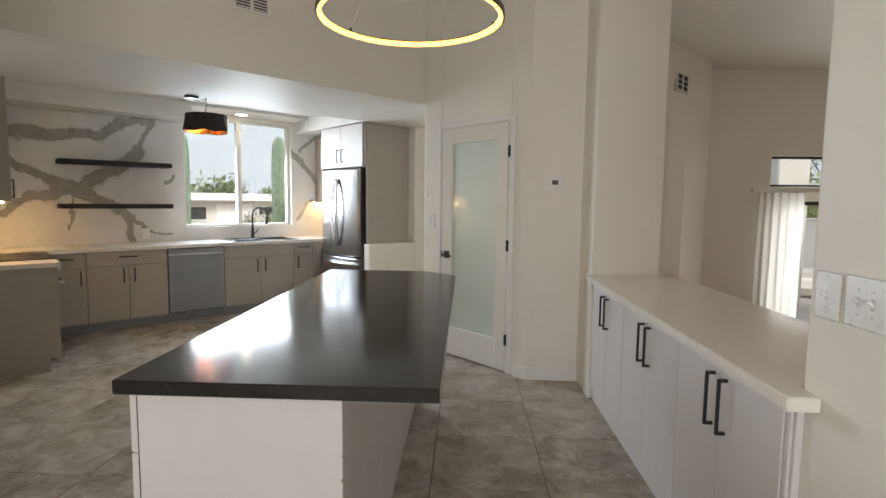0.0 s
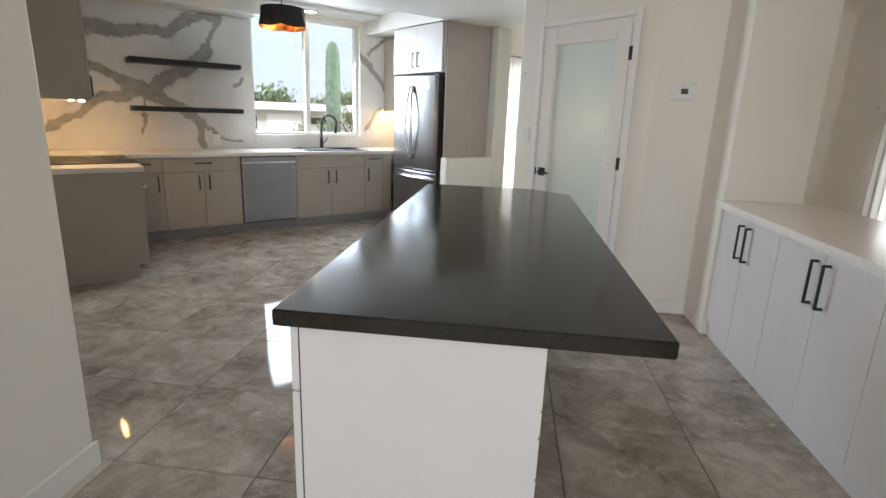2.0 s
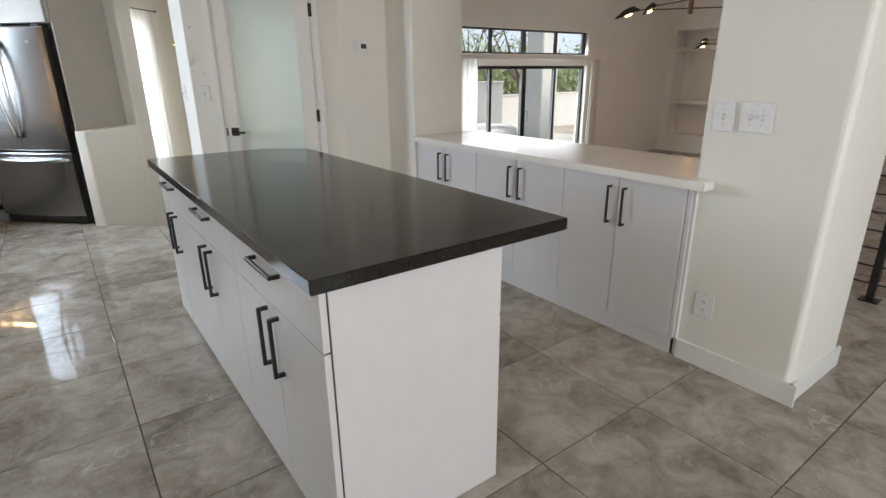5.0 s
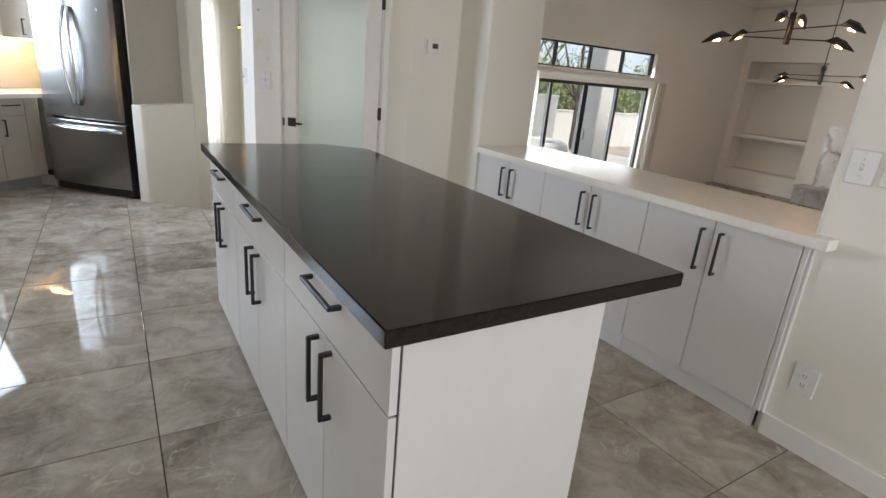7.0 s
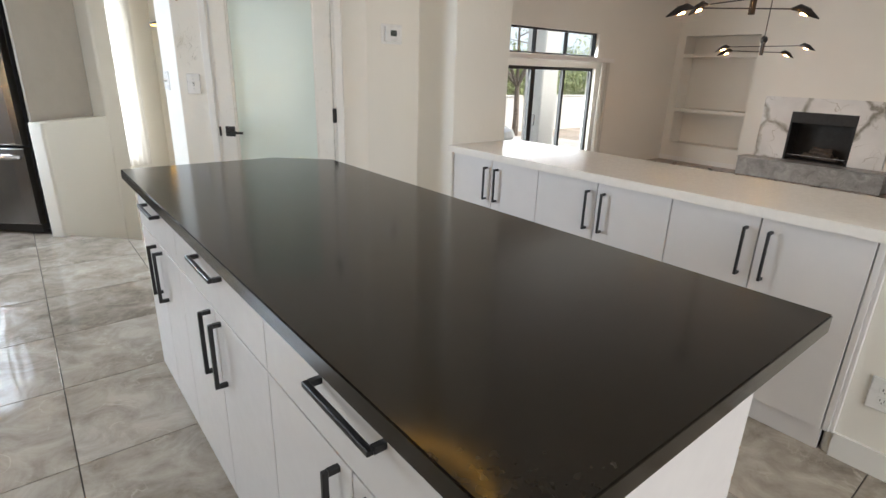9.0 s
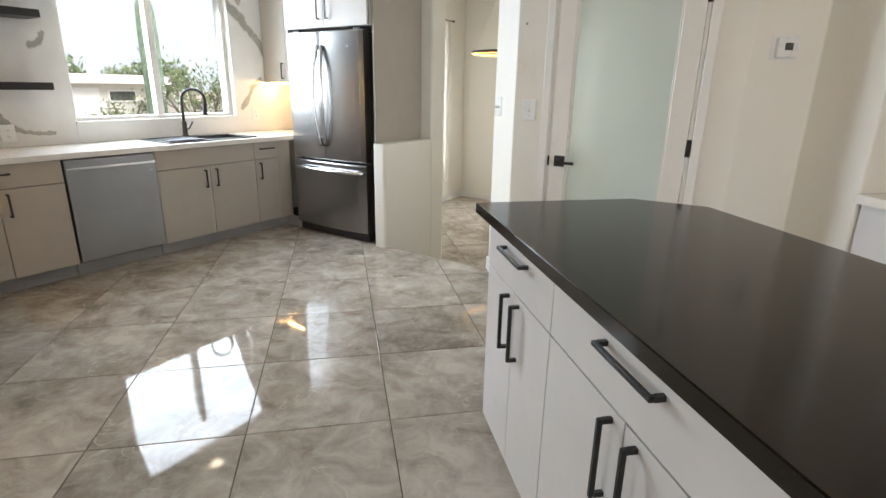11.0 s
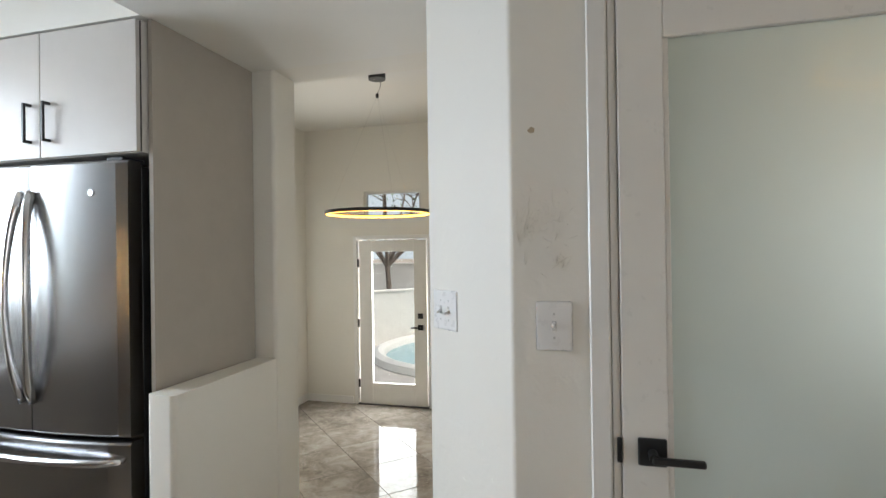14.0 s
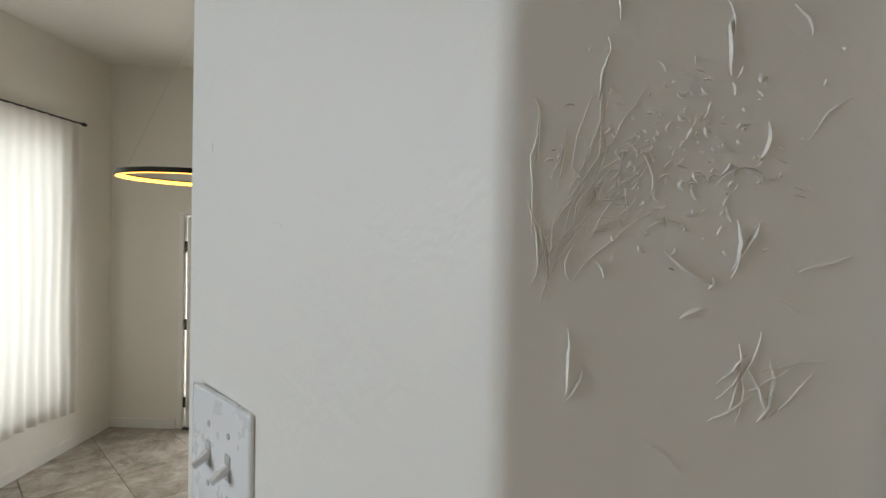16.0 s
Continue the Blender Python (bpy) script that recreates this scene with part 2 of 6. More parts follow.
def veined_slab(name):
    """The sink wall's polished slab: broad wandering olive veins that cross and branch."""
    m, nt, b = material(name)
    vec = coords(nt, 1.0)

    def vm(op, a, c=None):
        n = nt.nodes.new("ShaderNodeVectorMath")
        n.operation = op
        for i, s in enumerate((a, c)):
            if s is None:
                continue
            if isinstance(s, tuple):
                n.inputs[i].default_value = s
            else:
                nt.links.new(s, n.inputs[i])
        return n

    def mm(op, a, c, clamp=False):
        n = nt.nodes.new("ShaderNodeMath")
        n.operation, n.use_clamp = op, clamp
        for i, s in enumerate((a, c)):
            if isinstance(s, (int, float)):
                n.inputs[i].default_value = s
            else:
                nt.links.new(s, n.inputs[i])
        return n.outputs[0]

    warp = nt.nodes.new("ShaderNodeTexNoise")
    warp.inputs["Scale"].default_value, warp.inputs["Detail"].default_value, warp.inputs["Roughness"].default_value = 3.5, 5.0, 0.6
    nt.links.new(vec, warp.inputs["Vector"])
    shift = vm("SCALE", vm("SUBTRACT", warp.outputs["Color"], (0.5, 0.5, 0.5)).outputs[0])
    shift.inputs["Scale"].default_value = 0.22
    moved = vm("ADD", vec, shift.outputs[0]).outputs[0]
    along = vm("DOT_PRODUCT", moved, (0.7071, 0.7071, 0.0)).outputs["Value"]
    sep = nt.nodes.new("ShaderNodeSeparateXYZ")
    nt.links.new(moved, sep.inputs[0])
    comb = nt.nodes.new("ShaderNodeCombineXYZ")
    nt.links.new(along, comb.inputs[0])
    nt.links.new(sep.outputs[2], comb.inputs[2])
    best = None
    for u0, z0, u1, z1, w in VEINS:
        ba = Vector((u1 - u0, 0.0, z1 - z0))
        pa = vm("SUBTRACT", comb.outputs[0], (u0, 0.0, z0)).outputs[0]
        h = mm("MULTIPLY", vm("DOT_PRODUCT", pa, tuple(ba)).outputs["Value"], 1.0 / ba.length_squared, True)
        on = nt.nodes.new("ShaderNodeVectorMath")
        on.operation = "SCALE"
        on.inputs[0].default_value = tuple(ba)
        nt.links.new(h, on.inputs["Scale"])
        d = mm("MULTIPLY", vm("DISTANCE", pa, on.outputs[0]).outputs["Value"], 0.27 / w)
        best = d if best is None else mm("MINIMUM", best, d)
    rough_edge = mm("ADD", best, mm("MULTIPLY", mm("SUBTRACT", noise_tex(nt, vec, 20.0, 5.0, 0.6), 0.5), 0.5))
    big = ramp(nt, rough_edge, [(0.22, (0.8, 0.8, 0.8)), (0.46, (0.85, 0.85, 0.85)), (0.56, (0.2, 0.2, 0.2)), (0.8, (0, 0, 0))])
    base = ramp(nt, noise_tex(nt, vec, 1.4, 4.0), [(0.3, (0.66, 0.65, 0.63)), (0.6, (0.8, 0.79, 0.77))])
    grain = ramp(nt, noise_tex(nt, vec, 9.0, 5.0, 0.7), [(0.3, (0.2, 0.19, 0.155)), (0.75, (0.4, 0.38, 0.33))])
    nt.links.new(mix(nt, big, base, grain), b.inputs["Base Color"])
    b.inputs["Roughness"].default_value = 0.12
    return m


M_SLABWALL = veined_slab("sink_wall_marble")
M_DOOR = simple("door_paint", (0.78, 0.765, 0.72), 0.32, vary=0.02)
M_FROST, _nt, _b = material("frosted_glass")
_v = coords(_nt, 1.0)
_nt.links.new(ramp(_nt, noise_tex(_nt, _v, 3.0, 2.0), [(0.3, (0.6, 0.68, 0.63)), (0.7, (0.64, 0.72, 0.67))]), _b.inputs["Base Color"])
_b.inputs["Roughness"].default_value, _b.inputs["Coat Weight"].default_value, _b.inputs["Coat Roughness"].default_value = 0.36, 1.0, 0.045
_gl = _nt.nodes.new("ShaderNodeBsdfGlossy")
_gl.inputs["Color"].default_value, _gl.inputs["Roughness"].default_value = (0.82, 0.9, 0.86, 1), 0.4
_ms = _nt.nodes.new("ShaderNodeMixShader")
_ms.inputs[0].default_value = 0.42
_nt.links.new(_b.outputs[0], _ms.inputs[1])
_nt.links.new(_gl.outputs[0], _ms.inputs[2])
_nt.links.new(_ms.outputs[0], _nt.nodes["Material Output"].inputs[0])
M_GLASS = clear_glass("window_glass")
M_VINYL = simple("window_vinyl", (0.72, 0.7, 0.66), 0.4, vary=0.03)
M_PLATE = simple("switch_plate_plastic", (0.78, 0.78, 0.77), 0.3, vary=0.02)
M_SCREEN = simple("thermostat_screen", (0.06, 0.07, 0.06), 0.25)
M_SLOT = simple("dark_slot", (0.03, 0.03, 0.03), 0.7)
M_LED = glow("warm_led_strip", (1.0, 0.58, 0.2), 50.0)
M_RING = glow("amber_ring_diffuser", (1.0, 0.5, 0.07), 3.4)
M_BULB = glow("warm_bulb", (1.0, 0.42, 0.1), 170.0)
M_PENDANT = glow("pendant_bulb", (1.0, 0.6, 0.24), 30.0)
M_DOWN = glow("downlight_lens", (1.0, 0.82, 0.55), 16.0)
M_COPPER = simple("copper_lining", (0.75, 0.36, 0.12), 0.3, metal=1.0, vary=0.15)
M_CURTAIN, _nt, _b = material("sheer_curtain")
_b.inputs["Base Color"].default_value = (0.8, 0.77, 0.7, 1)
_b.inputs["Roughness"].default_value = 0.8
_tl = _nt.nodes.new("ShaderNodeBsdfTranslucent")
_tl.inputs[0].default_value = (0.6, 0.585, 0.56, 1)
_ms = _nt.nodes.new("ShaderNodeMixShader")
_ms.inputs[0].default_value = 0.46
_nt.links.new(_b.outputs[0], _ms.inputs[1])
_nt.links.new(_tl.outputs[0], _ms.inputs[2])
_nt.links.new(_ms.outputs[0], _nt.nodes["Material Output"].inputs[0])
M_WEAVE = noise_tex(_nt, coords(_nt, 1.0), 400.0, 2.0)
bump(_nt, _b, M_WEAVE, 0.2, 0.001)
M_FIREBOX = simple("firebox_black", (0.012, 0.012, 0.012), 0.6, vary=0.4)
M_LOG = simple("charred_log", (0.09, 0.07, 0.055), 0.9, vary=0.4, scale=20, bumpy=0.6, bscale=30)
M_LIVFLOOR = simple("living_floor_stone", (0.2, 0.155, 0.12), 0.3, vary=0.2, scale=3)
M_GROUND = simple("desert_ground", (0.34, 0.28, 0.22), 0.9, vary=0.25, scale=2, bumpy=0.6, bscale=12)
M_CONCRETE = simple("patio_concrete", (0.5, 0.46, 0.41), 0.8, vary=0.1, scale=2, bumpy=0.3, bscale=40)
M_STUCCO = simple("stucco", (0.62, 0.6, 0.55), 0.85, vary=0.06, bumpy=0.5, bscale=60)
M_ROOF = simple("white_flat_roof", (0.75, 0.75, 0.75), 0.7, vary=0.04)
# green paled on purpose: the bright outdoor haze is mixed into the colour
M_CACTUS = simple("saguaro_skin_hazed", (0.2, 0.27, 0.19), 0.7, vary=0.25, scale=6)
M_BARK = simple("bark", (0.14, 0.11, 0.085), 0.9, vary=0.3, bumpy=0.5, bscale=30)
M_LEAF = foliage("desert_leaves", (0.07, 0.1, 0.035), (0.22, 0.27, 0.11))
# leaf colours raised above natural green to carry sunlight and haze
M_BUSH = foliage("shrub_leaves_sunlit", (0.2, 0.24, 0.08), (0.36, 0.4, 0.17))
M_WATER = simple("pool_water", (0.25, 0.42, 0.45), 0.06, vary=0.1)

# ---------------------------------------------------------------- mesh helpers


def mesh_from(bm, name):
    me = bpy.data.meshes.new(name)
    bmesh.ops.recalc_face_normals(bm, faces=bm.faces)
    bm.to_mesh(me)
    bm.free()
    return me


def part(name, bm, mat, parent=None, label="", smooth=False):
    me = mesh_from(bm, name)
    me.materials.append(mat)
    if smooth:
        for p in me.polygons:
            p.use_smooth = True
    ob = new(name, me)
    if parent is not None:
        ob.parent = parent
    if label:
        ob["label"] = label
    return ob


def thing(name, m, label, category, group="", kind=""):
    ob = new(name)
    ob.empty_display_size = 0.05
    ob.matrix_basis = m
    return tagged(ob, label, category, group, kind)


def box(x0, x1, y0, y1, z0, z1, bevel=0.0, bm=None, seg=1):
    own = bm is None
    b = bmesh.new()
    bmesh.ops.create_cube(b, size=1.0)
    for v in b.verts:
        v.co = Vector(((x0 + x1) / 2 + v.co.x * (x1 - x0), (y0 + y1) / 2 + v.co.y * (y1 - y0), (z0 + z1) / 2 + v.co.z * (z1 - z0)))
    if bevel > 0:
        bmesh.ops.bevel(b, geom=b.edges[:], offset=bevel, segments=seg, affect="EDGES", profile=0.6)
    if own:
        return b
    tmp = bpy.data.meshes.new("tmp")
    b.to_mesh(tmp)
    b.free()
    bm.from_mesh(tmp)
    bpy.data.meshes.remove(tmp)
    return bm


def prism(points, z0, z1, bm=None):
    bm = bm or bmesh.new()
    lo = [bm.verts.new((p[0], p[1], z0)) for p in points]
    hi = [bm.verts.new((p[0], p[1], z1)) for p in points]
    bm.faces.new(lo[::-1])
    bm.faces.new(hi)
    n = len(points)
    for i in range(n):
        bm.faces.new((lo[i], lo[(i + 1) % n], hi[(i + 1) % n], hi[i]))
    return bm


def rounded_prism(points, z0, z1, r, which, seg=5):
    """A prism whose upright edges at the listed corners are rounded."""
    out = []
    n = len(points)
    for i, p in enumerate(points):
        p = Vector(p[:2])
        if i not in which:
            out.append(p)
            continue
        a, c = Vector(points[i - 1][:2]) - p, Vector(points[(i + 1) % n][:2]) - p
        a.normalize(), c.normalize()
        half = a.angle(c) / 2
        d = r / math.tan(half)
        mid = p + (a + c).normalized() * (r / math.sin(half))
        s, e = p + a * d - mid, p + c * d - mid
        for k in range(seg + 1):
            q = s.lerp(e, k / seg).normalized() * r
            out.append(mid + q)
    return prism(out, z0, z1)


def cyl(p0, p1, r0, r1=None, seg=16, bm=None):
    bm = bm or bmesh.new()
    p0, p1 = Vector(p0), Vector(p1)
    r1 = r0 if r1 is None else r1
    q = (p1 - p0).to_track_quat("Z", "Y")
    rings = []
    for p, r in ((p0, r0), (p1, r1)):
        rings.append([bm.verts.new(p + q @ Vector((r * math.cos(a), r * math.sin(a), 0))) for a in (2 * math.pi * k / seg for k in range(seg))])
    for k in range(seg):
        bm.faces.new((rings[0][k], rings[0][(k + 1) % seg], rings[1][(k + 1) % seg], rings[1][k]))
    bm.faces.new(rings[0][::-1])
    bm.faces.new(rings[1])
    return bm


def tube(points, r, seg=8, bm=None, radii=None):
    """A round bar along a line of points."""
    bm = bm or bmesh.new()
    pts = [Vector(p) for p in points]
    last = None
    for i, p in enumerate(pts):
        d = (pts[min(i + 1, len(pts) - 1)] - pts[max(i - 1, 0)]).normalized()
        q = d.to_track_quat("Z", "Y")
        rr = radii[i] if radii else r
        ring = [bm.verts.new(p + q @ Vector((rr * math.cos(a), rr * math.sin(a), 0))) for a in (2 * math.pi * k / seg for k in range(seg))]
        if last:
            off = min(range(seg), key=lambda o: sum((last[k].co - ring[(k + o) % seg].co).length for k in range(seg)))
            ring = ring[off:] + ring[:off]
            for k in range(seg):
                bm.faces.new((last[k], last[(k + 1) % seg], ring[(k + 1) % seg], ring[k]))
        else:
            bm.faces.new(ring[::-1])
        last = ring
    bm.faces.new(last)
    return bm


def structure(name, bm, mat, label, category):
    return tagged(part(name, bm, mat), label, category, kind="structure")


def wall_with_openings(a, b, thick, z0, z1, openings):
    """An upright wall from a to b (plan), thick to the left of that way, with openings (s0, s1, z0, z1) along it."""
    a, b = Vector(a[:2]), Vector(b[:2])
    d = (b - a).normalized()
    n = Vector((-d.y, d.x)) * thick
    length = (b - a).length
    bm = bmesh.new()

    def piece(s0, s1, lo, hi):
        if s1 - s0 > 1e-4 and hi - lo > 1e-4:
            prism([a + d * s0, a + d * s1, a + d * s1 + n, a + d * s0 + n], lo, hi, bm)

    cuts = sorted({0.0, length, *[o[0] for o in openings], *[o[1] for o in openings]})
    for s0, s1 in zip(cuts, cuts[1:]):
        mid = (s0 + s1) / 2
        here = sorted((o[2], o[3]) for o in openings if o[0] < mid < o[1])
        z = z0
        for lo, hi in here:
            piece(s0, s1, z, lo)
            z = hi
        piece(s0, s1, z, z1)
    bmesh.ops.remove_doubles(bm, verts=bm.verts, dist=1e-5)
    return bm

# ---------------------------------------------------------------- structure
LOW, BEAM, HIGH, SUNK, BFC = 2.335, 2.315, 3.28, -0.48, 2.98
TRAY, TRAY_V = 2.53, 5.426

# floors: a bed of grout under the kitchen tiles, ending in the step down at u = 4.02
STEP = 4.02
edge_a, edge_b = uv(STEP, 7.3), uv(STEP, 4.25)
floor = structure("floor", prism([(-5.2, -2.7), (2.85, -2.7), (2.85, 1.86), (1.66, 1.86), (1.66, 4.2), (1.6, 4.72), edge_b, edge_a, (-5.2, 5.0)], -0.06, -0.005), M_GROUT, "grout bed under polished grey stone-look floor tiles", "floor")
structure("step_riser", prism([uv(STEP - 0.03, 7.3), uv(STEP - 0.03, 4.2), uv(STEP - 0.006, 4.2), uv(STEP - 0.006, 7.3)], SUNK, -0.062), M_TILE, "tiled riser of the step down to the breakfast room", "step")
structure("floor_plinth", prism([uv(STEP + 0.001, 5.401), uv(4.668, 5.401), uv(4.668, 7.148), uv(STEP + 0.001, 7.148)], SUNK, -0.001), M_GROUT, "raised floor under the refrigerator and corner cabinets", "floor")
floor_b = structure("floor_breakfast", prism([uv(STEP, 3.9), uv(8.6, 3.9), uv(8.6, 7.5), uv(STEP, 7.5)], SUNK - 0.06, SUNK - 0.005), M_GROUT, "grout bed of the sunken breakfast room floor", "floor")
structure("floor_living", prism([(1.66, 1.86), (2.85, 1.86), (2.85, -2.7), (11.3, -2.7), (11.3, 8.2), (3.2, 8.2), (1.66, 4.7)], SUNK - 0.06, SUNK), M_LIVFLOOR, "brown polished floor of the sunken living room", "floor")
structure("floor_edge_living", prism([(2.83, -2.7), (2.85, -2.7), (2.85, 1.88), (1.66, 1.88), (1.66, 1.86), (2.83, 1.86)], SUNK, -0.062), M_WALL, "painted edge of the raised dining floor", "wall")

# sink wall and range wall of the kitchen
WU0, WU1, WZ0, WZ1 = 2.495, 3.925, 1.035, 2.45
structure("wall_sink", wall_with_openings(uv(0.22, 7.15), uv(4.9, 7.15), 0.2, -0.1, LOW + 0.28, [(WU0 - 0.22, WU1 - 0.22, WZ0, WZ1)]), M_WALL, "white plaster kitchen wall behind the sink", "wall")
structure("wall_range", prism([uv(0.22, 5.25), uv(0.40, 5.25), uv(0.40, 7.15), uv(0.22, 7.15)], 0, LOW + 0.08), M_WALL, "white plaster wall behind the range", "wall")
structure("wall_fridge_back", rounded_prism([uv(4.67, 5.29), uv(4.88, 5.29), uv(4.88, 7.15), uv(4.67, 7.15)], SUNK, BFC, 0.02, (0, 1)), M_WALL, "cream plaster wall end beside the refrigerator", "wall")
structure("wall_half_height", rounded_prism([uv(3.97, 5.27), uv(4.668, 5.292), uv(4.668, 5.40), uv(3.97, 5.40)], SUNK, 0.89, 0.025, (0, 3)), M_WALL, "low cream plaster wall beside the refrigerator", "wall")
structure("wall_header_breakfast", prism([uv(4.67, 4.0), uv(4.88, 4.0), uv(4.88, 5.288), uv(4.67, 5.288)], LOW, BFC), M_WALL, "cream plaster header over the breakfast room opening", "wall")

# pantry: a closet with a door across its corner
DV0, DV1, DH = 2.925, 3.735, 2.055
pc0, pc1 = uv(3.71, 3.98), uv(3.71, 2.722)
bm = bmesh.new()
prism([pc0, uv(3.71, DV1), uv(3.83, DV1), (-0.06, 5.48), (-0.06, 5.905), (-0.18, 5.905)], 0, HIGH, bm)
prism([uv(3.71, DV0), pc1, (1.1, 4.55), (1.1, 4.17), (1.57, 4.17), (1.57, 4.67), (0.76, 4.67), uv(3.83, DV0)], 0, HIGH, bm)
prism([uv(3.71, DV0), uv(3.83, DV0), uv(3.83, DV1), uv(3.71, DV1)], DH, HIGH, bm)
wall_p = structure("wall_pantry", bm, M_WALL, "off-white hand-trowelled plaster walls of the corner pantry", "wall")
bev = wall_p.modifiers.new("soft corners", "BEVEL")
bev.width, bev.segments, bev.limit_method, bev.angle_limit = 0.01, 6, "ANGLE", radians(30)
bev.harden_normals = True
for poly in wall_p.data.polygons:
    poly.use_smooth = True
structure("wall_pantry_back", prism([(-0.055, 5.906), (0.02, 5.83), uv(8.4, 4.2), uv(8.4, 4.3)], SUNK, BFC), M_WALL, "plaster wall between pantry and breakfast room", "wall")
structure("wall_living_low", prism([(1.58, 4.6), (1.885, 4.6), (1.885, 5.0), (1.58, 5.0)], SUNK, 2.08), M_WALL, "low white plaster wall end beside the living room", "wall")
structure("wall_living_left", prism([(1.58, 5.01), (1.8, 5.01), (2.5, 6.72), (3.45, 7.72), (3.45, 8.079), (3.2, 8.079), (2.3, 6.8)], SUNK, HIGH), M_WALL, "plaster wall at the side of the living room", "wall")

# near walls
structure("wall_near", rounded_prism([(-1.92, -2.6), (-1.75, -2.6), (-1.75, 2.32), (-1.92, 2.32)], 0, HIGH, 0.02, (2, 3)), M_WALL, "white plaster wall end beside the dining area", "wall")
structure("wall_bar_end", rounded_prism([(1.15, 1.39), (1.68, 1.39), (1.68, 1.935), (1.15, 1.935)], SUNK, HIGH, 0.03, (0, 1, 2, 3)), M_WALL, "white plaster wall end with switches beside the bar", "wall")
structure("wall_south", wall_with_openings((11.2, -2.6), (-5.2, -2.6), 0.15, SUNK, HIGH, [(9.8, 13.0, 0.5, 2.4)]), M_WALL, "plain plaster wall behind the dining area", "wall")
# the opening in this unseen wall is added for the passage fill lamp
structure("wall_west", wall_with_openings((-5.05, -2.6), (-5.05, 5.2), 0.15, 0, HIGH, [(4.9, 7.2, 0.4, 2.3)]), M_WALL, "plain plaster wall of the passage", "wall")

# fascia above the kitchen, its beam, ceilings
structure("wall_fascia", prism([uv(-2.6, 3.98), uv(3.72, 3.98), uv(3.72, 4.14), uv(-2.6, 4.14)], BEAM, HIGH), M_WALL, "white plaster fascia above the kitchen", "wall")
SLOT = WU1 + 0.06
bm = prism([uv(-2.6, 4.141), uv(4.0, 4.0), uv(4.67, 4.0), uv(4.67, TRAY_V), uv(-2.6, TRAY_V)], LOW, LOW + 0.25)
prism([uv(-2.6, TRAY_V), uv(4.67, TRAY_V), uv(4.67, 7.15), uv(-2.6, 7.15)], TRAY, LOW + 0.25, bm)
structure("ceiling_kitchen", bm, M_CEIL, "low white plaster kitchen ceiling with a raised middle", "ceiling")
bm = prism([uv(0.41, 6.76), uv(WU0, 6.76), uv(WU0, 7.149), uv(0.41, 7.149)], LOW, TRAY - 0.001)
prism([uv(SLOT, 6.76), uv(4.669, 6.76), uv(4.669, 7.149), uv(SLOT, 7.149)], LOW, TRAY - 0.001, bm)
prism([uv(WU0, 6.76), uv(SLOT, 6.76), uv(SLOT, 7.149), uv(WU0, 7.149)], LOW + 0.155, TRAY - 0.001, bm)
structure("soffit_sink", bm, M_CEIL, "white plaster soffit above the sink wall, higher over the window", "soffit")
structure("soffit_range", prism([uv(0.41, TRAY_V + 0.001), uv(0.76, TRAY_V + 0.001), uv(0.76, 6.759), uv(0.41, 6.759)], LOW, TRAY - 0.001), M_CEIL, "white plaster soffit above the range wall", "soffit")
structure("soffit_fridge", prism([uv(3.99, TRAY_V + 0.001), uv(4.669, TRAY_V + 0.001), uv(4.669, 6.759), uv(3.99, 6.759)], LOW, TRAY - 0.001), M_CEIL, "white plaster soffit above the refrigerator cabinet", "soffit")
structure("ceiling_high", prism([(-5.2, -2.75), (11.4, -2.75), (11.4, 8.25), (3.0, 8.25), (1.0, 6.5), (-5.2, 6.5)], HIGH, HIGH + 0.1), M_CEIL, "high white plaster ceiling", "ceiling")
structure("ceiling_breakfast", prism([uv(4.88, 4.1), uv(8.6, 4.1), uv(8.6, 7.5), uv(4.88, 7.5)], BFC, BFC + 0.08), M_CEIL, "white plaster breakfast room ceiling", "ceiling")
# breakfast room
bdv0, bdv1, bdt = 5.625, 6.545, 1.57
structure("wall_breakfast_back", wall_with_openings(uv(8.4, 7.5), uv(8.4, 4.2), 0.15, SUNK, BFC, [(7.5 - bdv1, 7.5 - bdv0, SUNK, bdt), (7.5 - 6.45, 7.5 - 5.7, 1.83, 2.17)]), M_WALL, "cream plaster wall with glazed door", "wall")
BWU0, BWU1 = 6.15, 7.72
structure("wall_breakfast_left", wall_with_openings(uv(4.88, 7.26), uv(8.4, 7.26), 0.15, SUNK, BFC, [(BWU0 - 4.88, BWU1 - 4.88, 0.0, 2.2)]), M_WALL, "cream plaster wall with curtained window", "wall")

# living room
LX, LY = 10.83, 8.08
structure("wall_living_window", wall_with_openings((3.45, LY), (LX, LY), 0.2, SUNK, HIGH, [(4.5 - 3.45, 7.93 - 3.45, SUNK, 1.47), (4.5 - 3.45, 7.93 - 3.45, 1.675, 2.1)]), M_WALL, "plaster wall with sliding door and transom window", "wall")
niche = (6.36, 7.9)
fire = (4.41, 5.47)
structure("wall_living_fireplace", wall_with_openings((LX, LY + 0.2), (LX, -2.6), -0.0001 + 0.45, SUNK, HIGH, [(LY + 0.2 - niche[1], LY + 0.2 - niche[0], -0.08, 2.22), (LY + 0.2 - fire[1], LY + 0.2 - fire[0], -0.12, 0.79)]), M_WALL, "cream plaster wall with display niche and fireplace", "wall")
structure("wall_niche_back", prism([(LX + 0.451, -2.6), (LX + 0.55, -2.6), (LX + 0.55, LY + 0.2), (LX + 0.451, LY + 0.2)], SUNK, HIGH), M_WALL, "cream plaster back of the niche", "wall")
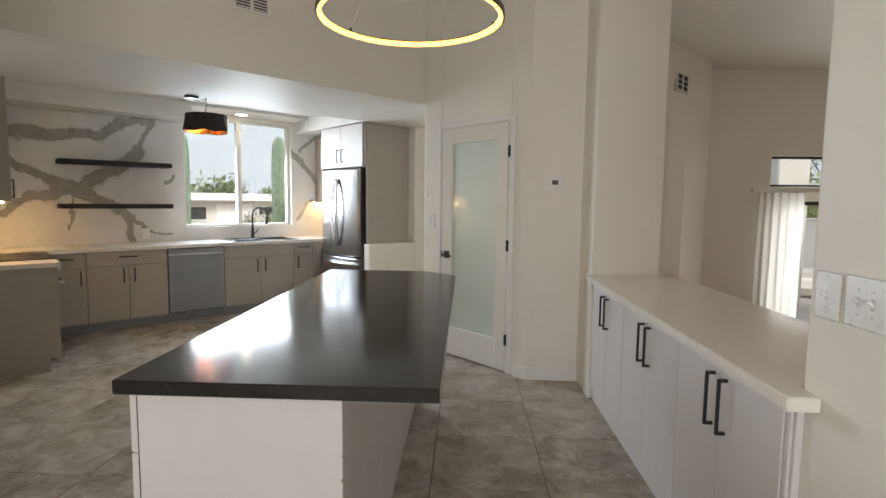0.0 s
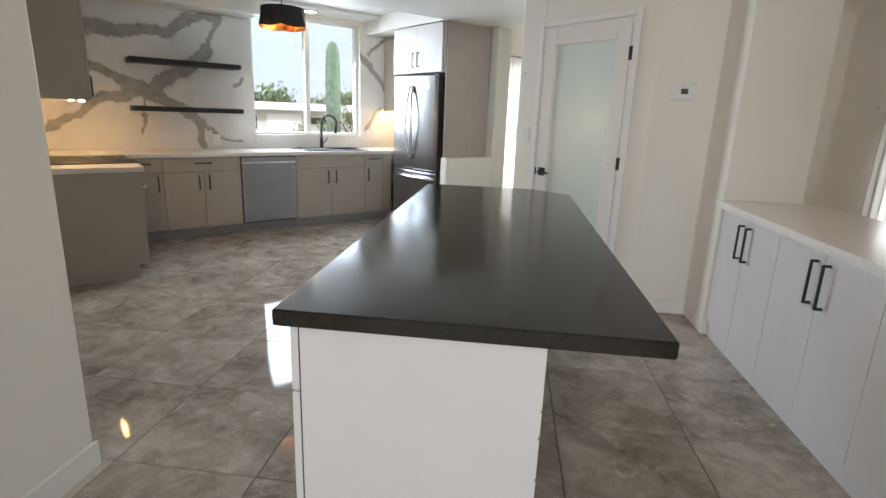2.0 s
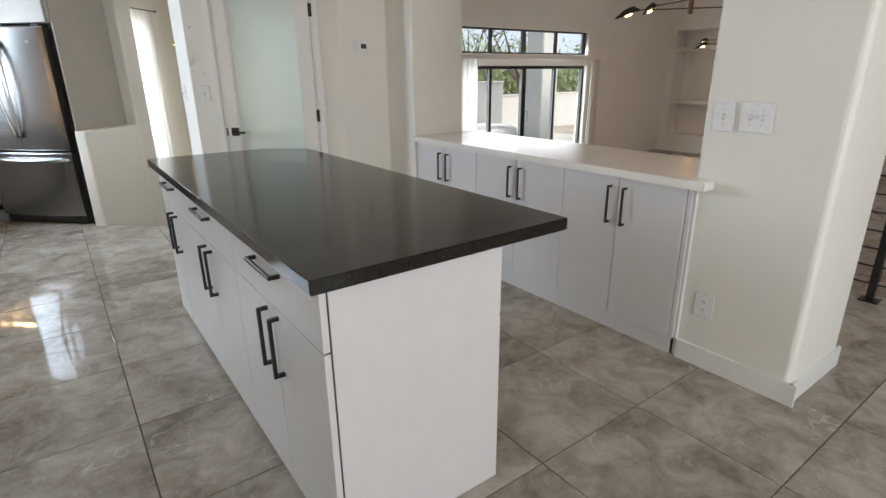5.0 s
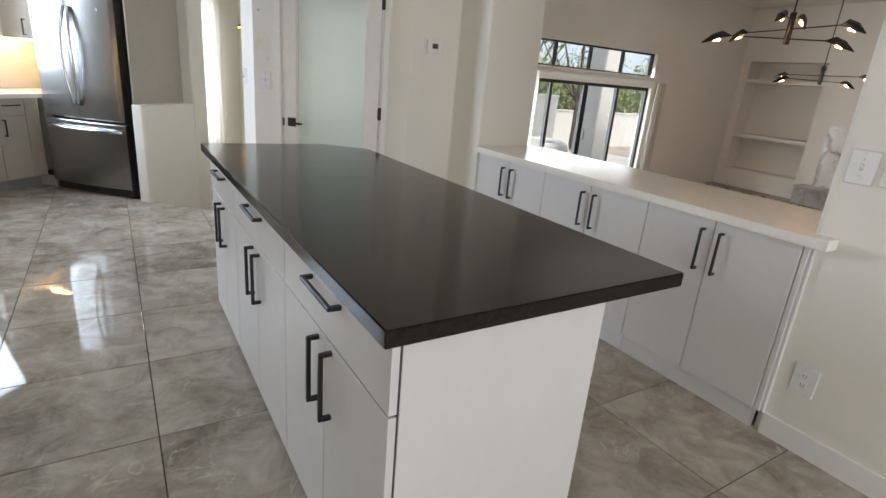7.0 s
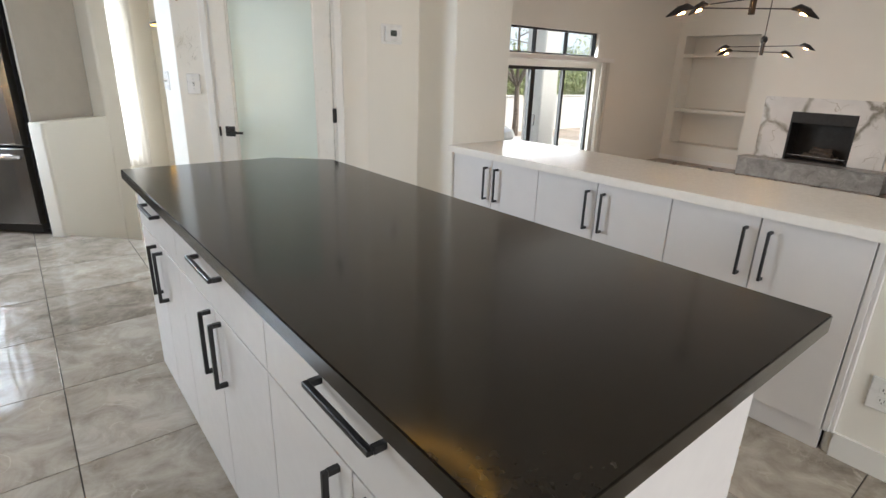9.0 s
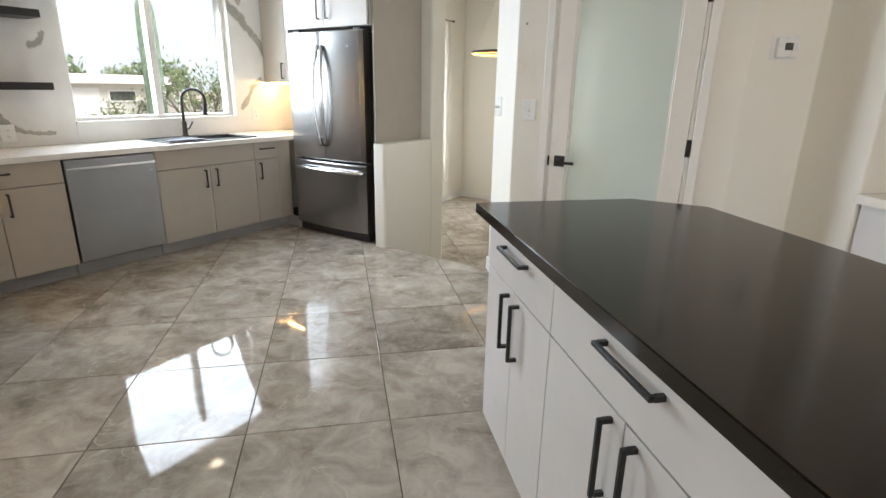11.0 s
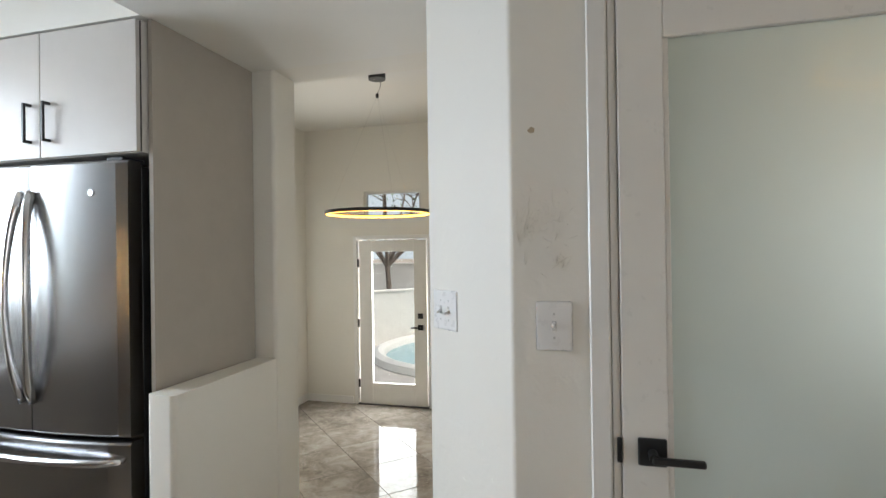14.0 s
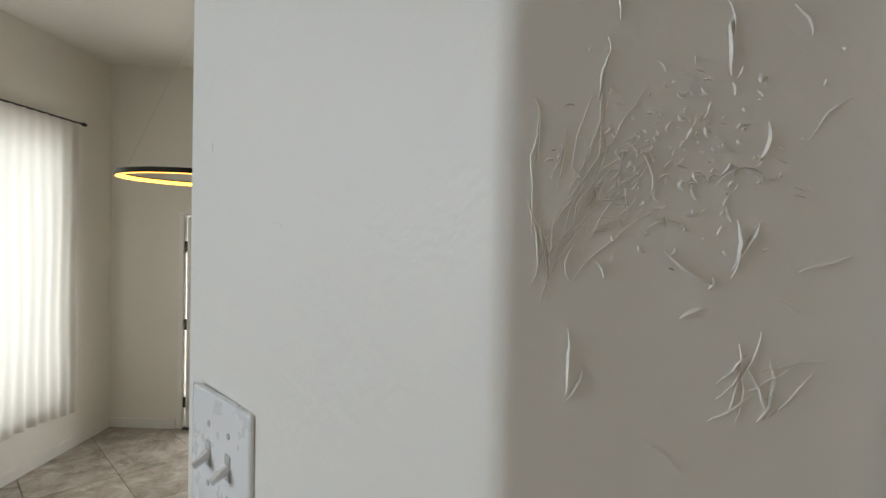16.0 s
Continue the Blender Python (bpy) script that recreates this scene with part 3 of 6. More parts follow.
for zz in (0.62, 1.78):
    tagged(part("niche_shelf", box(LX - 0.004, LX + 0.45, niche[0], niche[1], zz, zz + 0.075), M_WALL), "white plaster shelf built into the niche", "shelf", "niche shelves")


def baseboard(name, pts, h=0.1, t=0.014, z=0.0):
    """A skirting along a line of plan points, on the left of the way."""
    bm = bmesh.new()
    for a, b in zip(pts, pts[1:]):
        a, b = Vector(a[:2]), Vector(b[:2])
        d = (b - a).normalized()
        n = Vector((-d.y, d.x)) * t
        prism([a + n * 0.05, b + n * 0.05, b + n, a + n], z, z + h, bm)
    return structure(name, bm, M_TRIM, "white painted skirting board", "baseboard")


baseboard("baseboard_near", [(-1.75, -2.5), (-1.75, 2.32)][::-1], 0.1)
baseboard("baseboard_bar_end", [(1.15, 1.36), (1.15, 1.899)], 0.1)
baseboard("baseboard_bar_end_side", [(1.69, 1.39), (1.136, 1.39)], 0.1)
baseboard("baseboard_pantry_side", [(-0.191, 5.43), (-0.18, 5.905)], 0.1)
baseboard("baseboard_pantry_left", [uv(3.71, DV1 + 0.075), uv(3.71, 3.988)], 0.1)
baseboard("baseboard_pantry_right", [uv(3.71, 2.715), uv(3.71, DV0 - 0.075)], 0.1)
baseboard("baseboard_thermostat", [(1.1, 4.55), (0.70, 4.55)], 0.1)
baseboard("baseboard_range_end", [uv(0.405, 5.25), uv(0.2, 5.25)][::-1], 0.1)
baseboard("baseboard_breakfast_back", [uv(8.4, bdv1 + 0.07), uv(8.4, 7.26)], 0.09, z=SUNK)
baseboard("baseboard_breakfast_left", [uv(8.4, 7.26), uv(4.88, 7.26)], 0.09, z=SUNK)
baseboard("baseboard_niche", [(LX, 6.2), (LX, LY)], 0.1, z=SUNK)

# ---------------------------------------------------------------- doors and windows


def framed(name, m, w, h, t, bar, label, category, mat_frame, mat_glass, kind="", bars=(), glass_label=""):
    """A framed pane: local x across, y into the wall, z up, origin at the lower left. bar: widths of left, right, bottom, top."""
    ob = thing(name, m, label, category, kind=kind)
    l, r, b, tp = bar
    part("frame_side", box(0, l, 0, t, 0, h, 0.003), mat_frame, ob)
    part("frame_side", box(w - r, w, 0, t, 0, h, 0.003), mat_frame, ob)
    part("frame_rail", box(l, w - r, 0, t, 0, b, 0.003), mat_frame, ob)
    part("frame_rail", box(l, w - r, 0, t, h - tp, h, 0.003), mat_frame, ob)
    xs = [l] + [x for x, bw in bars for x in (x - bw / 2, x + bw / 2)] + [w - r]
    for x, bw in bars:
        part("mullion", box(x - bw / 2, x + bw / 2, 0, t, b, h - tp, 0.003), mat_frame, ob)
    for x0, x1 in zip(xs[::2], xs[1::2]):
        g = part("pane", box(x0, x1, t * 0.45, t * 0.55, b, h - tp), mat_glass, ob, glass_label)
        if mat_glass is M_GLASS:
            g.visible_shadow = False
    return ob


def at_uv(u, v, z, turn):
    p = uv(u, v, z)
    return pose(p.x, p.y, p.z, 0, 0, turn)


# sink window: pale vinyl slider, two lights
ww, wh = WU1 - WU0, WZ1 - WZ0
win = framed("window_sink", at_uv(WU0, 7.2, WZ0, 45), ww, wh, 0.07, (0.04, 0.04, 0.045, 0.04), "pale vinyl sliding window over the sink", "window", M_VINYL, M_GLASS, "structure", bars=((ww * 0.5, 0.06),))
part("latch", box(ww * 0.5 - 0.012, ww * 0.5 + 0.012, -0.012, 0.0, 0.6, 0.68, 0.003), M_VINYL, win)
part("vent_lock", box(ww - 0.04, ww - 0.02, -0.012, 0.0, 0.86, 0.94, 0.003), M_VINYL, win)
structure("window_sill_sink", prism([uv(WU0 + 0.002, 7.125), uv(WU1 - 0.002, 7.125), uv(WU1 - 0.002, 7.199), uv(WU0 + 0.002, 7.199)], WZ0 - 0.001, WZ0 + 0.014), M_VINYL, "pale window sill above the backsplash", "window sill")

# pantry door: white frame, full frosted light, black hardware
def pantry_door():
    w, h = 0.77, 2.03
    ob = thing("door_pantry", at_uv(3.70, DV1 - 0.02, 0.012, -45), "white pantry door with frosted glass and black hardware, closed", "door", kind="structure")
    for x0, x1, z0, z1 in ((0, 0.105, 0, h), (w - 0.105, w, 0, h)):
        part("stile", box(x0, x1, 0, 0.04, z0, z1, 0.003), M_DOOR, ob)
    part("rail", box(0.105, w - 0.105, 0, 0.04, 0, 0.255, 0.003), M_DOOR, ob)
    part("rail", box(0.105, w - 0.105, 0, 0.04, h - 0.125, h, 0.003), M_DOOR, ob)
    for a in ((0.105, 0.117, 0.255, h - 0.125), (w - 0.117, w - 0.105, 0.255, h - 0.125)):
        part("glazing_bead", box(a[0], a[1], 0.004, 0.036, a[2], a[3], 0.002), M_DOOR, ob)
    part("pane", box(0.117, w - 0.117, 0.014, 0.026, 0.255, h - 0.125), M_FROST, ob, "frosted glass light")
    lock = part("lock_plate", box(0.035, 0.1, -0.012, 0, 0.885, 0.95, 0.003), M_BLACK, ob, "square black rosette")
    part("neck", cyl((0.067, -0.012, 0.917), (0.067, -0.05, 0.917), 0.011), M_BLACK, lock)
    part("lever", box(0.062, 0.175, -0.058, -0.043, 0.906, 0.922, 0.003), M_BLACK, lock)
    part("strike", box(-0.012, 0.0, -0.004, 0.004, 0.885, 0.945, 0.002), M_BLACK, ob)
    for z in (0.22, 1.0, 1.76):
        part("hinge", box(w - 0.002, w + 0.02, -0.006, 0.012, z, z + 0.09, 0.002), M_BLACK, ob)
    return ob


pantry_door()


def casing(name, m, w, h, cw, t, label):
    """Door casing: local x across the opening, proud of the wall towards -y."""
    bm = bmesh.new()
    for args in ((-cw, -0.004, 0, h + cw), (w + 0.004, w + cw, 0, h + cw)):
        box(args[0], args[1], -t, 0.0, args[2], args[3], 0.004, bm)
    box(-0.004, w + 0.004, -t, 0.0, h + 0.004, h + cw, 0.004, bm)
    ob = part(name, bm, M_TRIM)
    ob.matrix_basis = m
    return tagged(ob, label, "door trim", kind="structure")


casing("trim_pantry", at_uv(3.709, DV1, 0, -45), DV1 - DV0, DH, 0.052, 0.012, "white painted casing round the pantry door")
part_jamb = bmesh.new()
box(0, 0.018, 0, 0.12, 0, DH, 0, part_jamb)
box(DV1 - DV0 - 0.018, DV1 - DV0, 0, 0.12, 0, DH, 0, part_jamb)
box(0.018, DV1 - DV0 - 0.018, 0, 0.12, DH - 0.012, DH, 0, part_jamb)
box(0.018, DV1 - DV0 - 0.018, 0.05, 0.065, 0, DH - 0.012, 0, part_jamb)
jamb = part("jamb_pantry", part_jamb, M_TRIM)
jamb.matrix_basis = at_uv(3.711, DV1, 0, -45)
tagged(jamb, "white door jamb and stop of the pantry", "door jamb", kind="structure")


def breakfast_door():
    w, h = bdv1 - bdv0 - 0.04, 2.03
    ob = thing("door_breakfast", at_uv(8.405, bdv1 - 0.02, SUNK + 0.008, -45), "white full-glass exterior door with black hinges, closed", "door", kind="structure")
    part("stile", box(0, 0.17, 0, 0.045, 0, h, 0.003), M_DOOR, ob)
    part("stile", box(w - 0.16, w, 0, 0.045, 0, h, 0.003), M_DOOR, ob)
    part("rail", box(0.17, w - 0.16, 0, 0.045, 0, 0.26, 0.003), M_DOOR, ob)
    part("rail", box(0.17, w - 0.16, 0, 0.045, h - 0.14, h, 0.003), M_DOOR, ob)
    g = part("pane", box(0.17, w - 0.16, 0.018, 0.026, 0.26, h - 0.14), M_GLASS, ob)
    g.visible_shadow = False
    for z in (0.2, 0.95, 1.7):
        part("hinge", box(-0.022, 0.002, -0.008, 0.01, z, z + 0.1, 0.002), M_BLACK, ob)
    lock = part("deadbolt", box(w - 0.11, w - 0.045, -0.014, 0, 1.07, 1.135, 0.003), M_BLACK, ob)
    rose = part("rosette", box(w - 0.11, w - 0.045, -0.014, 0, 0.93, 0.995, 0.003), M_BLACK, ob)
    part("lever", box(w - 0.19, w - 0.07, -0.06, -0.045, 0.955, 0.972, 0.003), M_BLACK, rose)
    part("neck", cyl((w - 0.078, -0.014, 0.963), (w - 0.078, -0.05, 0.963), 0.011), M_BLACK, rose)
    part("threshold", box(-0.02, w + 0.02, -0.03, 0.06, -0.008, 0.004, 0.001), M_STEELDARK, ob)
    return ob


breakfast_door()
casing("trim_breakfast_door", at_uv(8.399, bdv1, SUNK, -45), bdv1 - bdv0, bdt - SUNK, 0.05, 0.014, "white painted casing round the glass door")
framed("window_breakfast_transom", at_uv(8.43, 6.45, 1.83, -45), 0.75, 0.34, 0.06, (0.03, 0.03, 0.03, 0.03), "small transom window above the glass door", "window", M_VINYL, M_GLASS, "structure")
framed("window_breakfast", at_uv(BWU0, 7.32, 0.0, 45), BWU1 - BWU0, 2.2, 0.06, (0.04, 0.04, 0.04, 0.04), "tall window behind a sheer curtain", "window", M_VINYL, M_GLASS, "structure", bars=(((BWU1 - BWU0) / 2, 0.05),))

# invented window, never in view, round the passage fill lamp
framed("window_passage", pose(-5.1, 4.6, 0.4, 0, 0, -90), 2.3, 1.9, 0.06, (0.04, 0.04, 0.04, 0.04), "unseen vinyl window added to let fill light into the passage", "window", M_VINYL, M_GLASS, "structure", bars=((1.15, 0.06),))

# living room slider and transom, black frames
lw0, lw1 = 4.5, 7.93
framed("window_living_slider", pose(lw0, LY + 0.07, SUNK, 0, 0, 0), lw1 - lw0, 1.47 - SUNK, 0.07, (0.05, 0.05, 0.05, 0.055), "black-framed sliding glass door to the patio", "sliding door", M_BLACK, M_GLASS, "structure", bars=((0.88, 0.06), (1.72, 0.11), (2.57, 0.06)))
part("slider_handle", tube([(lw0 + 1.79, LY + 0.06, 0.45), (lw0 + 1.79, LY + 0.02, 0.47), (lw0 + 1.79, LY + 0.02, 0.63), (lw0 + 1.79, LY + 0.06, 0.65)], 0.01), M_BLACK, bpy.data.objects["window_living_slider"]).matrix_parent_inverse = bpy.data.objects["window_living_slider"].matrix_basis.inverted()
framed("window_living_transom", pose(lw0, LY + 0.07, 1.675, 0, 0, 0), lw1 - lw0, 0.425, 0.07, (0.03, 0.03, 0.03, 0.03), "black-framed transom window above the sliding door", "window", M_BLACK, M_GLASS, "structure", bars=((0.88, 0.035), (1.72, 0.035), (2.57, 0.035)))

# ---------------------------------------------------------------- cabinets


def pull(parent, x, z, length, upright=True, t=0.011, out=0.034):
    """A square black bar pull on the face y = 0, with two posts."""
    bm = bmesh.new()
    h = length / 2
    if upright:
        box(x - t / 2, x + t / 2, -out, -out + t, z - h, z + h, 0.0015, bm)
        for s in (-1, 1):
            zz = z + s * (h - t / 2)
            box(x - t / 2, x + t / 2, -out + t, 0.001, zz - t / 2, zz + t / 2, 0, bm)
    else:
        box(x - h, x + h, -out, -out + t, z - t / 2, z + t / 2, 0.0015, bm)
        for s in (-1, 1):
            xx = x + s * (h - t / 2)
            box(xx - t / 2, xx + t / 2, -out + t, 0.001, z - t / 2, z + t / 2, 0, bm)
    return part("handle", bm, M_BLACK, parent, "matt black bar pull")


def cabinet(name, m, w, d, z0, z1, fronts, mat, label, toe=0.0, toe_mat=None, group="", category="cabinet", toe_in=0.075):
    """A cabinet unit with slab fronts. fronts: (kind, x0, x1, z0, z1, handle) with handle None, (x, z, length, upright)."""
    ob = thing(name, m, label, category, group)
    part("body", box(0.001, w - 0.001, 0.02, d, z0 + toe, z1, 0.001), mat, ob)
    if toe:
        part("toe_kick", box(0.001, w - 0.001, toe_in, toe_in + 0.02, z0 + 0.001, z0 + toe), toe_mat or mat, ob)
    # thin dark board behind the fronts: the shade of the door gaps, painted
    part("carcass_edge", box(0.004, w - 0.004, 0.0192, 0.0206, z0 + toe + 0.003, z1 - 0.003), M_GAP, ob)
    g = 0.0024
    for kind, x0, x1, a, b, hd in fronts:
        f = part(kind, box(x0 + g, x1 - g, 0, 0.019, a + g, b - g, 0.0008), mat, ob)
        if hd:
            pull(f, *hd)
    return ob


CT = 0.845  # underside of the worktops
KV = 6.535


def base_run(u0, u1, kind, label):
    w = u1 - u0
    m = at_uv(u0, KV, 0, 45)
    if kind == "two":
        fr = [("drawer", 0, w, 0.69, CT, (w / 2, 0.785, 0.17, False)), ("door", 0, w / 2, 0.105, 0.69, (w / 2 - 0.05, 0.585, 0.15, True)), ("door", w / 2, w, 0.105, 0.69, (w / 2 + 0.05, 0.585, 0.15, True))]
    elif kind == "sink":
        fr = [("false_front", 0, w, 0.69, CT, None), ("door", 0, w / 2, 0.105, 0.69, (w / 2 - 0.05, 0.585, 0.15, True)), ("door", w / 2, w, 0.105, 0.69, (w / 2 + 0.05, 0.585, 0.15, True))]
    elif kind == "one":
        fr = [("drawer", 0, w, 0.69, CT, (w / 2, 0.785, 0.15, False)), ("door", 0, w, 0.105, 0.69, (0.05, 0.585, 0.15, True))]
    elif kind == "oneright":
        fr = [("drawer", 0, w, 0.69, CT, (w / 2, 0.785, 0.15, False)), ("door", 0, w, 0.105, 0.69, (w - 0.05, 0.585, 0.15, True))]
    else:
        fr = [("filler", 0, w, 0.105, CT, None)]
    return cabinet("base_cabinet", m, w, 0.58, 0, CT, fr, M_TAUPE, label, 0.105, M_TOE, "kitchen base cabinets")


base_run(1.0, 1.36, "oneright", "narrow taupe base cabinet beside the range corner")
base_run(1.36, 2.12, "two", "taupe base cabinet with drawer and two doors")
base_run(2.745, 3.645, "sink", "taupe sink base cabinet with two doors")
base_run(3.645, 3.915, "one", "narrow taupe base cabinet with drawer and door")
base_run(3.915, 4.05, "filler", "taupe filler panel beside the refrigerator")

tagged(part("toe_return", prism([uv(4.03, 6.42), uv(4.052, 6.42), uv(4.052, 6.62), uv(4.03, 6.62)], 0.001, 0.104), M_TOE), "dark toe board closing the base cabinets beside the refrigerator", "toe board")


def dishwasher():
    w = 0.615
    ob = thing("dishwasher", at_uv(2.125, KV, 0, 45), "stainless steel dishwasher built in under the worktop", "dishwasher")
    part("body", box(0, w, 0.03, 0.57, 0.1, CT - 0.004, 0.002), M_STEELDARK, ob)
    part("door", box(0.003, w - 0.003, -0.02, 0.03, 0.115, 0.765, 0.006, seg=2), M_STEELGREY, ob)
    part("control_strip", box(0.003, w - 0.003, -0.012, 0.03, 0.775, 0.838, 0.005), M_STEELGREY, ob, "recessed grip strip")
    part("grip_lip", box(0.003, w - 0.003, -0.024, -0.012, 0.762, 0.782, 0.003), M_CHROME, ob)
    part("badge", cyl((w - 0.045, -0.0225, 0.72), (w - 0.045, -0.0195, 0.72), 0.011), M_CHROME, ob)
    part("toe_panel", box(0.001, w - 0.001, 0.075, 0.09, 0.001, 0.1), M_TOE, ob)
    return ob


dishwasher()

# range run along the left: end panel, range, its worktop
RU = 1.0
range_end = cabinet("base_cabinet", at_uv(RU, 5.37, 0, 135), 0.27, 0.595, 0, CT, [("door", 0, 0.27, 0.105, CT, None)], M_TAUPE, "taupe base cabinet with a finished end panel", 0.105, M_TOE, "kitchen base cabinets")
cabinet("base_cabinet", at_uv(RU, 6.41, 0, 135), 0.7, 0.595, 0, CT, [("drawer", 0, 0.12, 0.69, CT, None), ("door", 0, 0.12, 0.105, 0.69, None)], M_TAUPE, "taupe corner base cabinet beside the range", 0.105, M_TOE, "kitchen base cabinets")

end = box(-0.018, -0.0005, 0.075, 0.594, 0.0, CT - 0.001)
box(-0.018, -0.0005, 0.001, 0.075, 0.105, CT - 0.001, 0, end)
part("end_panel", end, M_TAUPE, range_end)


def kitchen_range():
    w = 0.76
    ob = thing("range", at_uv(RU + 0.02, 5.645, 0, 135), "stainless slide-in range with a black glass top", "range")
    part("body", box(0, w, 0.03, 0.61, 0.02, 0.875, 0.003), M_STEELDARK, ob)
    part("oven_door", box(0.005, w - 0.005, 0.0, 0.03, 0.22, 0.72, 0.006), M_STEEL, ob)
    part("oven_window", box(0.13, w - 0.13, -0.003, 0.0, 0.32, 0.6, 0.001), M_BLACK, ob)
    part("drawer", box(0.005, w - 0.005, 0.0, 0.03, 0.05, 0.21, 0.006), M_STEEL, ob)
    part("oven_handle", tube([(0.05, -0.005, 0.68), (0.05, -0.05, 0.68), (w - 0.05, -0.05, 0.68), (w - 0.05, -0.005, 0.68)], 0.011), M_CHROME, ob)
    part("control_panel", box(0, w, -0.01, 0.04, 0.735, 0.872, 0.01, seg=2), M_STEEL, ob)
    for k in range(5):
        x = 0.09 + k * 0.145
        part("knob", cyl((x, -0.008, 0.8), (x, -0.045, 0.8), 0.021, 0.018), M_CHROME, ob)
    part("cooktop", box(-0.002, w + 0.002, -0.004, 0.6, 0.876, 0.892, 0.003), M_BLACK, ob, "black glass cooktop")
    for x, y, r in ((0.2, 0.17, 0.1), (0.56, 0.17, 0.08), (0.2, 0.43, 0.08), (0.56, 0.43, 0.1)):
        bm = bmesh.new()
        tube([(x + r * math.cos(a), y + r * math.sin(a), 0.8925) for a in (2 * math.pi * k / 24 for k in range(25))], 0.0012, 4, bm)
        part("burner_mark", bm, M_STEELDARK, ob)
    return ob


kitchen_range()

# upper cabinets on the range wall and over the corner
up = cabinet("upper_cabinet", at_uv(0.745, 5.33, 0, 135), 0.315, 0.343, 1.37, 2.3, [("door", 0, 0.315, 1.37, 2.3, (0.27, 1.47, 0.15, True))], M_TAUPE, "taupe wall cabinet beside the range", group="kitchen wall cabinets")
up2 = cabinet("upper_cabinet", at_uv(0.745, 6.41, 0, 135), 0.36, 0.343, 1.37, 2.3, [("door", 0, 0.36, 1.37, 2.3, (0.05, 1.47, 0.15, True))], M_TAUPE, "taupe wall cabinet beside the open shelves", group="kitchen wall cabinets")
hood = cabinet("upper_cabinet", at_uv(0.745, 5.647, 0, 135), 0.76, 0.343, 1.75, 2.3, [("door", 0, 0.38, 1.75, 2.3, None), ("door", 0.38, 0.76, 1.75, 2.3, None)], M_TAUPE, "taupe wall cabinet above the range", group="kitchen wall cabinets")
corner = cabinet("upper_cabinet", at_uv(4.29, 7.13, 0, -45), 0.7, 0.375, 1.37, 2.305, [("door", 0, 0.345, 1.37, 2.305, (0.3, 1.48, 0.15, True)), ("door", 0.345, 0.7, 1.37, 2.305, None)], M_TAUPE, "taupe corner wall cabinet with lit underside", group="kitchen wall cabinets")
for ob, w, dd in ((up, 0.315, 0.3), (up2, 0.36, 0.3), (corner, 0.3, 0.3)):
    part("led_strip", box(0.02, w - 0.02, 0.05, 0.066, 1.358, 1.3695), M_LED, ob, "warm light strip under the cabinet")

# refrigerator, its cabinet and tall side panel
FRU = 3.98


def bowed_front(x0, x1, z0, z1, w, bulge, thick=0.07, n=10):
    """An appliance front that bows outward across the whole width w, with softened edges."""
    bm = bmesh.new()
    bow = [(x0 + (x1 - x0) * k / n) for k in range(n + 1)]
    rows = []
    for dz, dy in ((0.0, 0.012), (0.004, 0.004), (0.012, 0.0)):
        rows.append((z0 + dz, dy))
    rows += [(z1 - 0.012, 0.0), (z1 - 0.004, 0.004), (z1, 0.012)]
    grid = []
    for z, dy in rows:
        line = []
        for k, x in enumerate(bow):
            side = 0.006 if k in (0, n) else 0.0
            line.append(bm.verts.new((x, -bulge * (1 - (2 * x / w - 1) ** 2) + dy + side, z)))
        grid.append(line)
    for a, b in zip(grid, grid[1:]):
        for k in range(n):
            bm.faces.new((a[k], a[k + 1], b[k + 1], b[k]))
    back = [[bm.verts.new((x, thick, z)) for x in (x0, x1)] for z in (z0, z1)]
    bm.faces.new((back[0][0], back[0][1], back[1][1], back[1][0]))
    bm.faces.new(grid[0] + [back[0][1], back[0][0]])
    bm.faces.new(grid[-1] + [back[1][1], back[1][0]])
    bm.faces.new([g[0] for g in grid] + [back[1][0], back[0][0]])
    bm.faces.new([g[-1] for g in grid] + [back[1][1], back[0][1]])
    return bm


